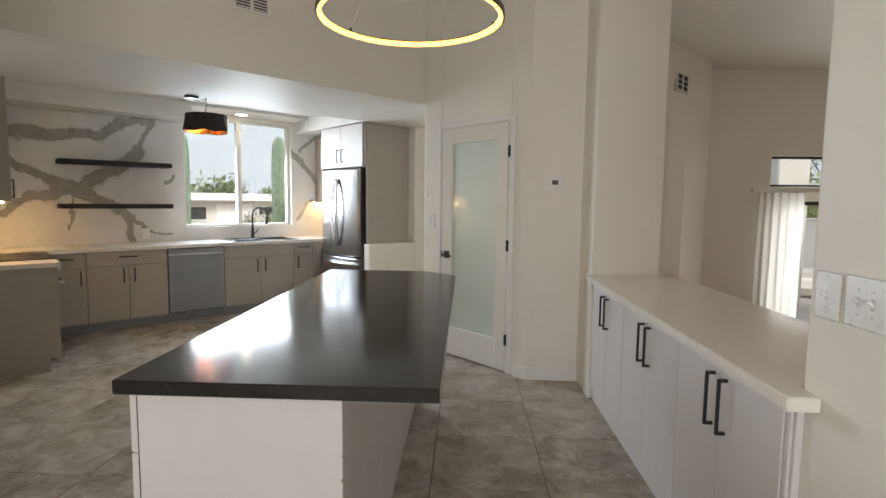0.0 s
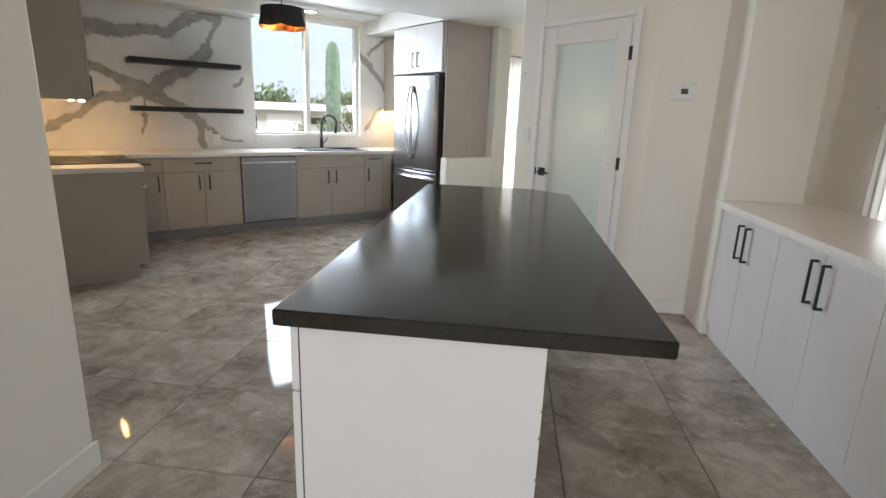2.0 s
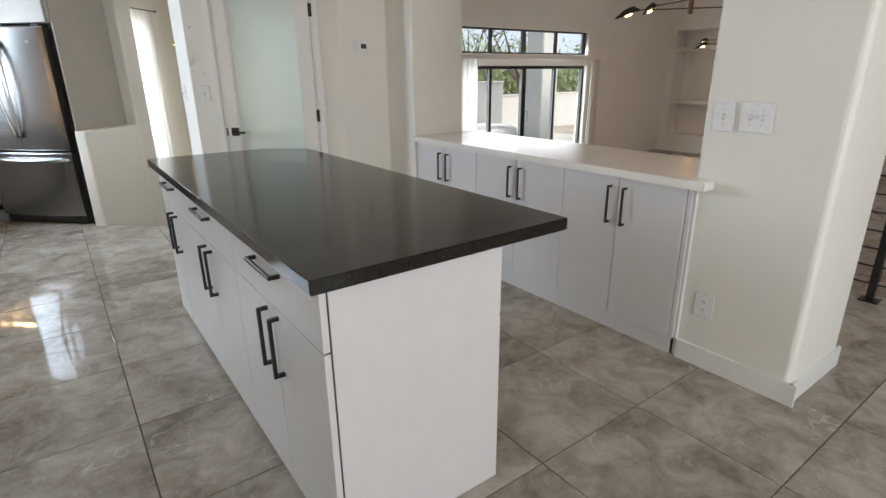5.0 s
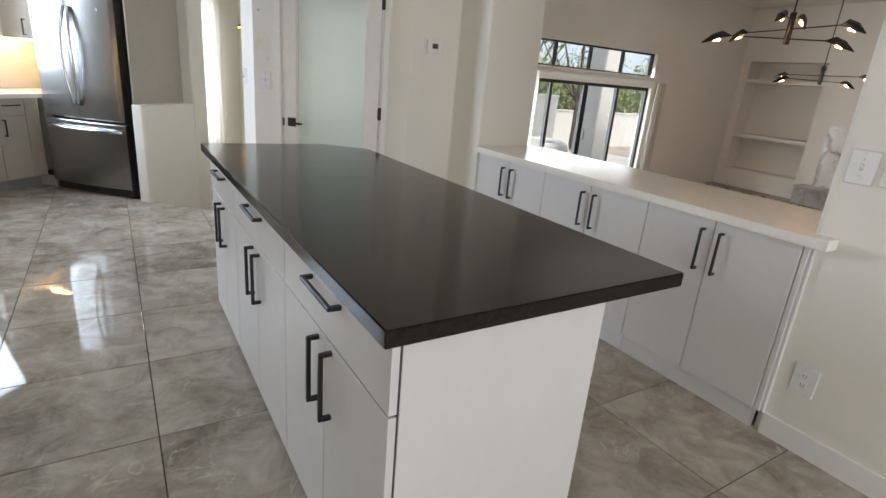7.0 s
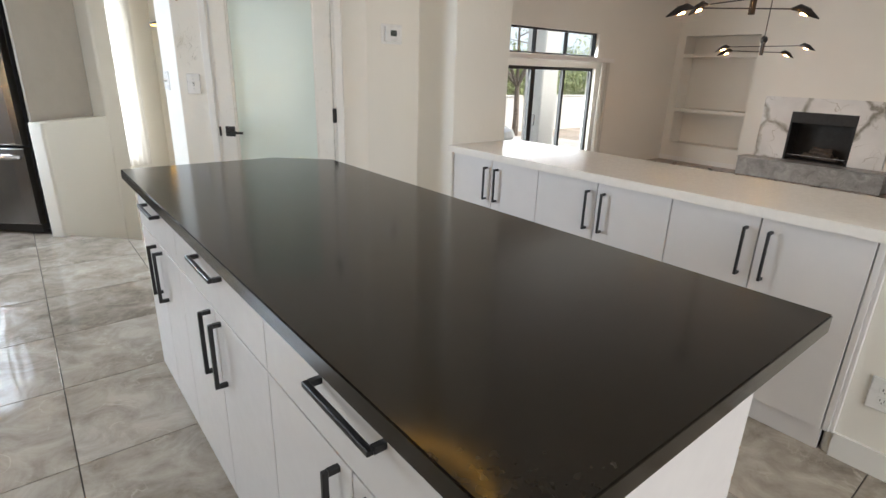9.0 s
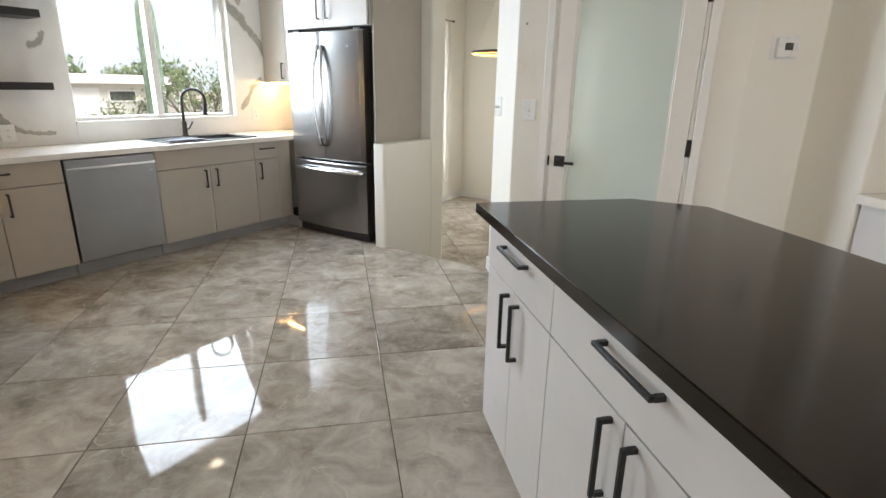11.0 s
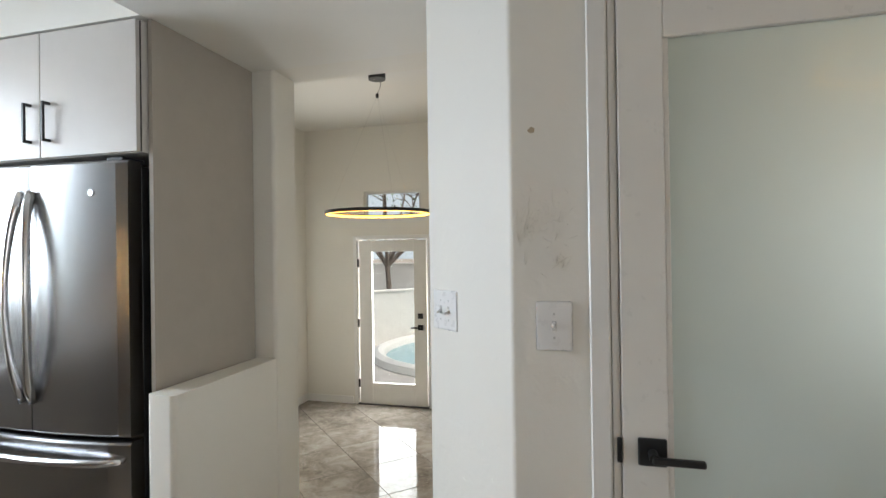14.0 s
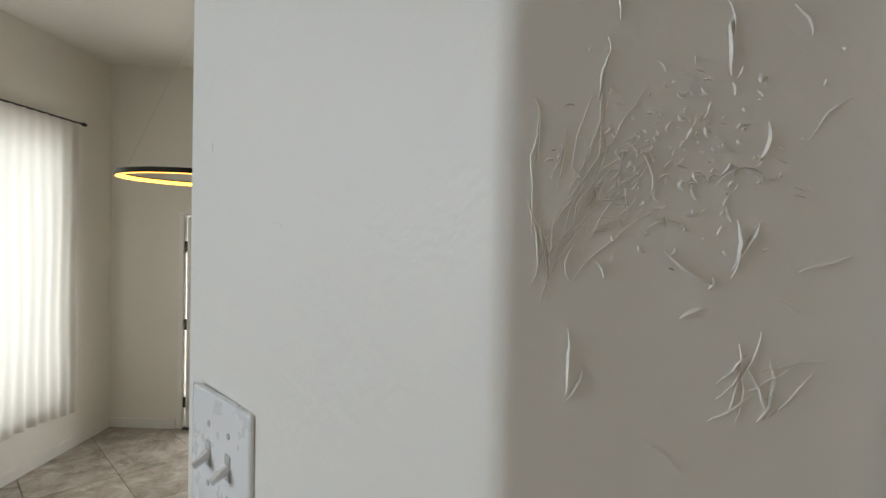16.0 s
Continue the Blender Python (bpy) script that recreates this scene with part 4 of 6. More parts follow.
def fridge():
    w, h, zs = 0.9, 1.785, 0.70
    BULGE = 0.035
    ob = thing("refrigerator", at_uv(FRU, 6.388, 0, -45), "stainless french-door refrigerator with a bottom freezer", "refrigerator")
    part("body", box(0.006, w - 0.006, 0.075, 0.67, 0.03, h - 0.015, 0.004), M_STEELDARK, ob)
    for k, (x0, x1) in enumerate(((0, w / 2 - 0.002), (w / 2 + 0.002, w))):
        d = part("door", bowed_front(x0, x1, zs + 0.012, h, w, BULGE), M_STEEL, ob)
        xc = w / 2 + (-0.024 if k == 0 else 0.024)
        pts = []
        for j in range(15):
            s = j / 14
            arch = math.sin(math.pi * s)
            pts.append((xc + (-0.03 if k == 0 else 0.03) * arch, -0.006 - BULGE - 0.05 * arch ** 0.55, 0.84 + 0.83 * s))
        part("handle", tube(pts, 0.013, 10, radii=[0.02 - 0.008 * math.sin(math.pi * j / 14) for j in range(15)]), M_CHROME, d, "long curved steel handle", smooth=True)
    z = part("freezer_drawer", bowed_front(0, w, 0.085, zs - 0.004, w, BULGE), M_STEEL, ob)
    pts = [(0.035 + (w - 0.07) * j / 14, -0.004 - (BULGE + 0.045) * math.sin(math.pi * j / 14) ** 0.5, zs - 0.075 + 0.0 * j) for j in range(15)]
    part("handle", tube(pts, 0.016, 10), M_CHROME, z, "wide curved steel handle", smooth=True)
    part("badge", cyl((w / 2 + 0.3, -0.023, 1.66), (w / 2 + 0.3, -0.012, 1.66), 0.013), M_CHROME, ob)
    part("grille", box(0.01, w - 0.01, 0.03, 0.08, 0.012, 0.078, 0.003), M_STEELDARK, ob)
    for x in (0.05, w - 0.13):
        part("hinge_cover", box(x, x + 0.08, 0.03, 0.14, h, h + 0.02, 0.004), M_STEELDARK, ob)
    for x in (0.06, w - 0.06):
        part("foot", cyl((x, 0.12, 0), (x, 0.12, 0.03), 0.02), M_STEELDARK, ob)
        part("foot", cyl((x, 0.6, 0), (x, 0.6, 0.03), 0.02), M_STEELDARK, ob)
    return ob


fridge()
cabinet("fridge_cabinet", at_uv(FRU, 6.4, 0, -45), 0.972, 0.68, 1.812, 2.322, [("door", 0, 0.4825, 1.812, 2.322, (0.4325, 1.955, 0.16, True)), ("door", 0.4825, 0.965, 1.812, 2.322, (0.5325, 1.955, 0.16, True))], M_PALE, "pale two-door cabinet above the refrigerator")
tagged(part("tall_panel", prism([uv(FRU + 0.045, 5.406), uv(4.66, 5.406), uv(4.66, 5.424), uv(FRU + 0.045, 5.424)], 0, LOW - 0.002), M_PANEL), "tall taupe end panel of the refrigerator enclosure", "panel")
tagged(part("tall_panel", prism([uv(FRU + 0.03, 6.402), uv(4.66, 6.402), uv(4.66, 6.418), uv(FRU + 0.03, 6.418)], 0, LOW - 0.002), M_PANEL), "tall taupe panel between refrigerator and worktop", "panel")

# worktops and backsplash
tagged(part("worktop", prism([uv(0.412, 5.335), uv(1.025, 5.335), uv(1.025, 5.643), uv(0.412, 5.643)], CT + 0.002, 0.885), M_QUARTZ), "white quartz worktop beside the range", "worktop")
SU0, SU1, SV0, SV1 = 2.93, 3.72, 6.62, 7.03
bm = bmesh.new()
for a in ((0.412, SU0, 6.51, 7.138), (SU1, 4.655, 6.51, 7.138), (SU0, SU1, 6.51, SV0), (SU0, SU1, SV1, 7.138), (0.412, 1.025, 6.408, 6.51)):
    prism([uv(a[0], a[2]), uv(a[1], a[2]), uv(a[1], a[3]), uv(a[0], a[3])], CT + 0.002, 0.885, bm)
bmesh.ops.remove_doubles(bm, verts=bm.verts, dist=1e-5)
tagged(part("worktop", bm, M_QUARTZ), "white quartz worktop along the sink wall", "worktop")


def slab(u0, u1, z0, z1, v=7.149, t=0.011):
    return prism([uv(u0, v - t), uv(u1, v - t), uv(u1, v), uv(u0, v)], z0, z1)


for args, lab in (((0.412, WU0, 0.886, LOW - 0.001), "white marble backsplash slab with broad grey veins"), ((WU1, 4.669, 0.886, LOW - 0.001), "white marble backsplash slab beside the window"), ((WU0 + 0.001, WU1 - 0.001, 0.886, WZ0 - 0.002), "white marble upstand below the window")):
    tagged(part("backsplash", slab(*args), M_SLABWALL), lab, "backsplash", "marble backsplash")
tagged(part("backsplash", prism([uv(0.4, 5.36), uv(0.411, 5.36), uv(0.411, 7.137), uv(0.4, 7.137)], 0.886, 1.8), M_MARBLE), "white marble backsplash behind the range", "backsplash", "marble backsplash")

# ---------------------------------------------------------------- island
IX0, IX1, IY0, IY1 = -0.761, 0.138, 1.805, 4.143


def island():
    ob = thing("kitchen_island", pose(-0.73, 4.03, 0, 0, 0, -90), "pale grey kitchen island with drawers and doors", "kitchen island")
    L, D = 4.03 - 1.83, 0.6
    part("body", box(0.001, L - 0.02, 0.02, D - 0.02, 0.0, 0.872, 0.001), M_WHITE, ob)
    panel = part("end_panel", box(L - 0.019, L, 0.0235, D, 0.0, 0.872, 0.001), M_WHITE, ob)
    for z, h in ((0.63, 0.012), (0.52, 0.006), (0.705, 0.005)):
        part("chipped_edge", box(L - 0.004, L + 0.0006, D - 0.0035, D + 0.0006, z, z + h), M_CHIP, panel, "bare brown chip on the edge")
    part("back_panel", box(0.001, L - 0.02, D - 0.019, D, 0.0, 0.872, 0.001), M_WHITE, ob)
    # dark strip and board that paint shade into the island's front gaps
    part("shadow_gap", box(L - 0.022, L - 0.002, 0.0195, 0.0232, 0.0, 0.871), M_GAP, ob)
    part("carcass_edge", box(0.004, L - 0.03, 0.0192, 0.0206, 0.035, 0.866), M_GAP, ob)
    xs = (0.0, 4.03 - 3.41, 4.03 - 2.605, L)
    g = 0.0026
    for x0, x1 in zip(xs, xs[1:]):
        d = part("drawer", box(x0 + g, x1 - g, 0, 0.019, 0.699, 0.868, 0.0007), M_WHITE, ob)
        pull(d, (x0 + x1) / 2, 0.824, 0.225, False, 0.012, 0.035)
        xm = (x0 + x1) / 2
        for a, b, hx in ((x0, xm, xm - 0.05), (xm, x1, xm + 0.05)):
            f = part("door", box(a + g, b - g, 0, 0.019, 0.03, 0.693, 0.0007), M_WHITE, ob)
            pull(f, hx, 0.572, 0.205, True, 0.012, 0.035)
    return ob


island()
bm = prism([(IX0, IY0), (IX1, IY0), (IX1, 3.955), (-0.085, IY1), (IX0, IY1)], 0.874, 0.915)
bmesh.ops.bevel(bm, geom=bm.edges[:], offset=0.003, segments=2, affect="EDGES")
tagged(part("island_worktop", bm, M_BLACKTOP), "honed black quartz worktop on the island with a clipped corner", "worktop")

# ---------------------------------------------------------------- bar
BX = 1.115
ys = (1.937, 2.669, 3.443, 4.165)
for y0, y1 in zip(ys, ys[1:]):
    w = y1 - y0
    cabinet("bar_cabinet", pose(BX, y1, 0, 0, 0, -90), w, 0.53, 0, 0.862, [("door", 0, w / 2, 0.1, 0.86, (w / 2 - 0.045, 0.71, 0.2, True)), ("door", w / 2, w, 0.1, 0.86, (w / 2 + 0.045, 0.71, 0.2, True))], M_WHITE, "pale two-door bar cabinet with black pulls", 0.1, M_WHITE, "bar cabinets", toe_in=0.022)
filler = thing("bar_filler", pose(BX, 1.936, 0, 0, 0, -90), "pale stepped filler strip at the end of the bar", "filler strip")
part("strip", box(0.001, 0.022, 0.004, 0.034, 0.1, 0.862, 0.002), M_WHITE, filler)
part("scribe", box(0.0225, 0.036, 0.012, 0.034, 0.1, 0.862, 0.002), M_WHITE, filler)
structure("wall_bar_back", prism([(1.647, 1.835), (1.66, 1.835), (1.66, 4.165), (1.647, 4.165)], SUNK, 0.862), M_WALL, "plaster back of the bar facing the living room", "wall")
bm = prism([(1.06, 1.84), (1.149, 1.84), (1.149, 1.937), (1.7, 1.937), (1.7, 4.168), (1.06, 4.168)], 0.864, 0.905)
bmesh.ops.bevel(bm, geom=bm.edges[:], offset=0.003, segments=2, affect="EDGES")
tagged(part("bar_worktop", bm, M_QUARTZ), "white quartz worktop of the long bar", "worktop")

# ---------------------------------------------------------------- kitchen things
for z, lab in ((1.76, "upper black floating shelf on the marble wall"), (1.287, "lower black floating shelf on the marble wall")):
    tagged(part("floating_shelf", box(0, 1.08, -0.25, 0, z, z + 0.05, 0.003), M_BLACKWOOD), lab, "shelf", "floating shelves").matrix_basis = at_uv(1.22, 7.1375, 0, 45)


def sink():
    w, d = SU1 - SU0, SV1 - SV0
    ob = thing("sink", at_uv(SU0, SV0, 0, 45), "black composite drop-in sink with a drainer rack", "sink")
    bm = bmesh.new()
    for a in ((-0.02, w + 0.02, -0.02, 0.03), (-0.02, w + 0.02, d - 0.07, d + 0.02), (-0.02, 0.03, 0.03, d - 0.07), (w - 0.03, w + 0.02, 0.03, d - 0.07)):
        box(*a, 0.8855, 0.895, 0.002, bm)
    part("rim", bm, M_BLACK, ob)
    bm = bmesh.new()
    box(0.025, w - 0.025, 0.025, d - 0.065, 0.66, 0.668, 0, bm)
    for a in ((0.02, 0.026, 0.02, d - 0.06), (w - 0.026, w - 0.02, 0.02, d - 0.06), (0.026, w - 0.026, 0.02, 0.026), (0.026, w - 0.026, d - 0.066, d - 0.06)):
        box(*a, 0.66, 0.886, 0, bm)
    part("basin", bm, M_BLACK, ob)
    part("drain", cyl((w / 2, d / 2 - 0.02, 0.668), (w / 2, d / 2 - 0.02, 0.672), 0.045), M_CHROME, ob)
    rack = part("rack_frame", tube([(0.0, 0.0, 0.9), (0.3, 0.0, 0.9), (0.3, d - 0.07, 0.9), (0.0, d - 0.07, 0.9), (0.0, 0.0, 0.9)], 0.005, 6), M_BLACK, ob, "folding drainer rack")
    for k in range(9):
        x = 0.03 + k * 0.031
        part("rack_rod", tube([(x, 0.0, 0.9), (x, d - 0.07, 0.9)], 0.0035, 6), M_BLACK, rack)
    return ob


sink()


def faucet():
    p = uv(3.29, 7.0)
    ob = thing("faucet", pose(p.x, p.y, 0.895, 0, 0, 45), "matt black gooseneck pull-down kitchen faucet", "faucet")
    part("base", cyl((0, 0, 0), (0, 0, 0.012), 0.028), M_BLACK, ob)
    part("column", cyl((0, 0, 0.012), (0, 0, 0.13), 0.022, 0.02), M_BLACK, ob)
    dx, dy = 0.8, -0.6
    pts = [(0, 0, 0.13), (0, 0, 0.27)]
    for k in range(11):
        a = math.pi - math.pi * 1.08 * k / 10
        r = 0.095
        pts.append((dx * (r + r * math.cos(a)), dy * (r + r * math.cos(a)), 0.31 + r * math.sin(a)))
    part("spout", tube(pts, 0.0125, 10), M_BLACK, ob, smooth=True)
    e = Vector(pts[-1])
    d = (e - Vector(pts[-2])).normalized()
    part("spray_head", cyl(e, e + d * 0.1, 0.017, 0.021), M_BLACK, ob)
    part("lever", tube([(0.018, 0, 0.06), (0.045, 0, 0.07), (0.075, -0.01, 0.125)], 0.007, 8), M_BLACK, ob)
    return ob


faucet()


def pendant():
    p = uv(2.18, 5.33)
    ob = thing("pendant_lamp", pose(p.x, p.y, 0, 0, 0, 20), "black faceted pendant lamp with a copper lining, lit", "pendant lamp")
    part("canopy", cyl((-0.11, -0.07, LOW - 0.022), (-0.11, -0.07, LOW), 0.06, seg=24), M_BLACK, ob)
    part("cord", tube([(-0.11, -0.07, LOW - 0.02), (-0.06, -0.04, LOW - 0.03), (0.0, 0.0, LOW - 0.012), (0.01, 0.004, LOW - 0.06), (-0.006, 0.0, LOW - 0.1), (0, 0, 2.18)], 0.004, 6), M_BLACK, ob)
    part("hook", tube([(0, 0, LOW), (0, 0, LOW - 0.015)], 0.005, 6), M_BLACK, ob)

    def shell(r0, r1, z0, z1, n=12):
        bm = bmesh.new()
        rings = []
        for z, r, wob in ((z1, r1, 0.0), ((z0 + z1) / 2, (r0 + r1) / 2, 0.04), (z0, r0, 0.09)):
            rings.append([bm.verts.new((r * (1 + (wob if k % 2 else -wob)) * math.cos(2 * math.pi * k / n), r * (1 + (wob if k % 2 else -wob)) * math.sin(2 * math.pi * k / n), z + (0.012 if (k % 2 and wob > 0.05) else 0))) for k in range(n)])
        for a, b in zip(rings, rings[1:]):
            for k in range(n):
                bm.faces.new((a[k], a[(k + 1) % n], b[(k + 1) % n], b[k]))
        bm.faces.new(rings[0])
        return bm

    part("shade", shell(0.2, 0.182, 2.02, 2.185), M_BLACK, ob)
    part("lining", shell(0.194, 0.176, 2.022, 2.176), M_COPPER, ob, "hammered copper lining")
    part("bulb", cyl((0, 0, 2.09), (0, 0, 2.15), 0.028, 0.018), M_PENDANT, ob)
    return ob


pendant()


def downlight(u, v, z):
    p = uv(u, v)
    ob = thing("downlight", pose(p.x, p.y, z, 0, 0, 0), "round recessed ceiling downlight, lit", "downlight", "downlights")
    bm = tube([(0.075 * math.cos(a), 0.075 * math.sin(a), -0.004) for a in (2 * math.pi * k / 28 for k in range(29))], 0.008, 6)
    part("trim_ring", bm, M_TRIM, ob)
    part("lens", cyl((0, 0, -0.006), (0, 0, -0.001), 0.066, seg=24), M_DOWN, ob)
    return ob


downlight(3.16, 6.96, LOW + 0.154)


def ring_lamp(x, y, z, r, top, tilt, name_label):
    ob = thing("ring_lamp", pose(x, y, z, 0, tilt, 0), name_label, "pendant lamp", "ring lamps")
    n = 64
    for nm, mat, prof in (("ring_frame", M_BLACK, ((r + 0.012, -0.012), (r + 0.012, 0.016), (r - 0.004, 0.016), (r - 0.004, 0.008), (r + 0.004, 0.008), (r + 0.004, -0.012))), ("diffuser", M_RING, ((r + 0.0035, -0.014), (r + 0.0035, 0.007), (r - 0.014, 0.007), (r - 0.014, -0.014)))):
        bm = bmesh.new()
        rings = [[bm.verts.new((pr * math.cos(2 * math.pi * k / n), pr * math.sin(2 * math.pi * k / n), pz)) for pr, pz in prof] for k in range(n)]
        for k in range(n):
            a, b = rings[k], rings[(k + 1) % n]
            for j in range(len(prof)):
                jj = (j + 1) % len(prof)
                bm.faces.new((a[j], a[jj], b[jj], b[j]))
        part(nm, bm, mat, ob, "glowing amber inner band" if nm == "diffuser" else "", smooth=False)
    hub = top - z - 0.2
    for a in (0.4, 2.5, 4.6):
        part("wire", tube([(r * math.cos(a), r * math.sin(a), 0.016), (0, 0, hub)], 0.0006, 4), M_CHROME, ob)
        part("clip", cyl((r * math.cos(a), r * math.sin(a), 0.014), (r * math.cos(a), r * math.sin(a), 0.032), 0.006), M_BLACK, ob)
    part("plumb", cyl((0, 0, hub - 0.015), (0, 0, hub + 0.02), 0.013), M_BLACK, ob)
    part("cable", tube([(0, 0, hub + 0.02), (0.03, 0.0, hub + 0.08), (0.035, 0, hub + 0.13), (0, 0, top - z - 0.03)], 0.002, 6), M_STEELDARK, ob)
    c = part("canopy", cyl((0, 0, top - z - 0.055), (0, 0, top - z), 0.075, seg=28), M_BLACK, ob)
    for dx in (-0.025, 0.025):
        part("screw", cyl((dx, 0, top - z - 0.06), (dx, 0, top - z - 0.055), 0.006), M_CHROME, c)
    return ob


ring_lamp(-0.08, 3.07, 2.30, 0.44, HIGH, 0, "large black ring pendant lamp with an amber glow above the island")
ring_lamp(0.775, 8.59, 1.755, 0.45, BFC, 0, "large black ring pendant lamp with amber glow, breakfast room")


def vent(m, w, h, slats, label):
    ob = thing("air_vent", m, label, "air vent")
    bm = bmesh.new()
    for a in ((0, w, 0, 0.02), (0, w, h - 0.02, h), (0, 0.02, 0.02, h - 0.02), (w - 0.02, w, 0.02, h - 0.02), (w * 0.46, w * 0.54, 0.02, h - 0.02)):
        box(a[0], a[1], -0.008, 0, a[2], a[3], 0.001, bm)
    part("frame", bm, M_TRIM, ob)
    part("backing", box(0.02, w - 0.02, -0.0015, 0.0, 0.02, h - 0.02), M_SLOT, ob)
    for k in range(slats):
        z = 0.03 + (h - 0.06) * k / (slats - 1)
        part("slat", box(0.02, w - 0.02, -0.007, -0.002, z - 0.004, z + 0.003), M_TRIM, ob)
    return ob


vent(at_uv(1.93, 3.979, 2.74, 45), 0.27, 0.2, 8, "white louvred air vent high on the fascia")
vent(pose(2.667, 6.88, 2.745, 0, 0, 46.5), 0.34, 0.24, 4, "dark louvred return air vent on the living room wall")


M_SCREW = simple("painted_screw", (0.5, 0.5, 0.49), 0.4)


def switch_plate(m, gangs, label, style="toggle", way=1):
    w, h = 0.09 + 0.046 * (gangs - 1), 0.124
    ob = thing("switch_plate" if style != "outlet" else "wall_outlet", m, label, "switch" if style != "outlet" else "outlet")
    part("plate", box(-w / 2, w / 2, -0.0065, 0, -h / 2, h / 2, 0.0055, seg=4), M_PLATE, ob)
    for g in range(gangs):
        x = (g - (gangs - 1) / 2) * 0.046
        if style == "outlet":
            for s in (-1, 1):
                r = part("receptacle", box(x - 0.016, x + 0.016, -0.008, -0.006, s * 0.02 - 0.013, s * 0.02 + 0.013, 0.002), M_PLATE, ob)
                for dx in (-0.006, 0.006):
                    part("slot", box(x + dx - 0.0012, x + dx + 0.0012, -0.0086, -0.0078, s * 0.02 - 0.004, s * 0.02 + 0.005), M_SLOT, r)
                part("slot", cyl((x, -0.0086, s * 0.02 - 0.009), (x, -0.0078, s * 0.02 - 0.009), 0.002, seg=8), M_SLOT, r)
        else:
            part("switch_well", box(x - 0.006, x + 0.006, -0.0075, -0.0055, -0.013, 0.013, 0.001), M_SCREW, ob)
            part("toggle", tube([(x, -0.006, -0.001 * way), (x, -0.013, 0.004 * way), (x, -0.022, 0.009 * way)], 0.0045, 8, radii=[0.0055, 0.0048, 0.0038]), M_PLATE, ob)
            for s in (-1, 1):
                part("screw", cyl((x, -0.0072, s * 0.03), (x, -0.0058, s * 0.03), 0.0032, seg=10), M_SCREW, ob)
    return ob


switch_plate(at_uv(3.709, 3.873, 1.223, -45), 1, "white single toggle switch beside the pantry door")
switch_plate(pose(-0.1838, 5.785, 1.229, 0, 0, -88.7), 2, "white double toggle switch on the pantry side wall", way=-1)
switch_plate(pose(1.149, 1.845, 1.18, 0, 0, -90), 1, "white single switch on the wall end by the bar")
switch_plate(pose(1.149, 1.712, 1.184, 0, 0, -90), 2, "white double switch on the wall end by the bar")
switch_plate(pose(1.149, 1.80, 0.315, 0, 0, -90), 1, "white wall outlet low on the wall end", "outlet")
switch_plate(at_uv(2.05, 7.137, 0.985, 45), 1, "white wall outlet in the marble backsplash", "outlet")
switch_plate(at_uv(4.15, 7.137, 1.06, 45), 1, "cream wall outlet in the marble beside the window", "outlet")


def thermostat():
    ob = thing("thermostat", pose(0.882, 4.549, 1.56, 0, 0, 0), "white wall thermostat with a small dark display", "thermostat")
    part("back_plate", box(-0.078, 0.078, -0.006, 0, -0.058, 0.058, 0.003), M_PLATE, ob)
    part("case", box(-0.06, 0.06, -0.028, -0.006, -0.045, 0.045, 0.006, seg=2), M_PLATE, ob)
    part("display", box(-0.022, 0.024, -0.03, -0.027, -0.012, 0.022, 0.001), M_SCREEN, ob)
    for x in (0.036, 0.046):
        part("button", box(x - 0.003, x + 0.003, -0.031, -0.027, -0.012, 0.02, 0.001), M_PLATE, ob)
    return ob


thermostat()


def curtain(name, a, b, z0, z1, waves, depth, label):
    """A hanging cloth in soft folds between two plan points."""
    a, b = Vector(a[:2]), Vector(b[:2])
    d = b - a
    n = Vector((-d.y, d.x)).normalized()
    bm = bmesh.new()
    cols, rows = waves * 8, 10
    grid = []
    for j in range(rows + 1):
        s = j / rows
        row = []
        for i in range(cols + 1):
            f = i / cols
            amp = depth * (0.45 + 0.55 * s) * (0.7 + 0.3 * math.sin(f * 17.0 + 1.3))
            off = amp * math.sin(2 * math.pi * waves * f + 0.8 * math.sin(5 * f + 1.2 * s))
            p = a + d * (f + 0.006 * math.sin(9 * s + 13 * f)) + n * off
            row.append(bm.verts.new((p.x, p.y, z1 + (z0 - z1) * s + (0.02 * math.sin(f * 11) if j == rows else 0))))
        grid.append(row)
    for j in range(rows):
        for i in range(cols):
            bm.faces.new((grid[j][i], grid[j][i + 1], grid[j + 1][i + 1], grid[j + 1][i]))
    return tagged(part(name, bm, M_CURTAIN, smooth=True), label, "curtain")


curtain("curtain", uv(6.0, 7.2), uv(7.87, 7.2), -0.13, 2.32, 17, 0.022, "sheer white curtain drawn across the breakfast window")
rod = thing("curtain_rod", pose(0, 0, 0), "thin black curtain rod with end knobs", "curtain rod")
part("pole", tube([uv(5.9, 7.2, 2.325), uv(7.93, 7.2, 2.325)], 0.008, 8), M_BLACK, rod)
part("finial", cyl(uv(7.93, 7.2, 2.325), uv(7.965, 7.2, 2.325), 0.016, 0.013), M_BLACK, rod)
part("bracket", tube([uv(7.9, 7.2, 2.325), uv(7.9, 7.262, 2.325)], 0.005, 6), M_BLACK, rod)
part("bracket", tube([uv(6.0, 7.2, 2.325), uv(6.0, 7.262, 2.325)], 0.005, 6), M_BLACK, rod)

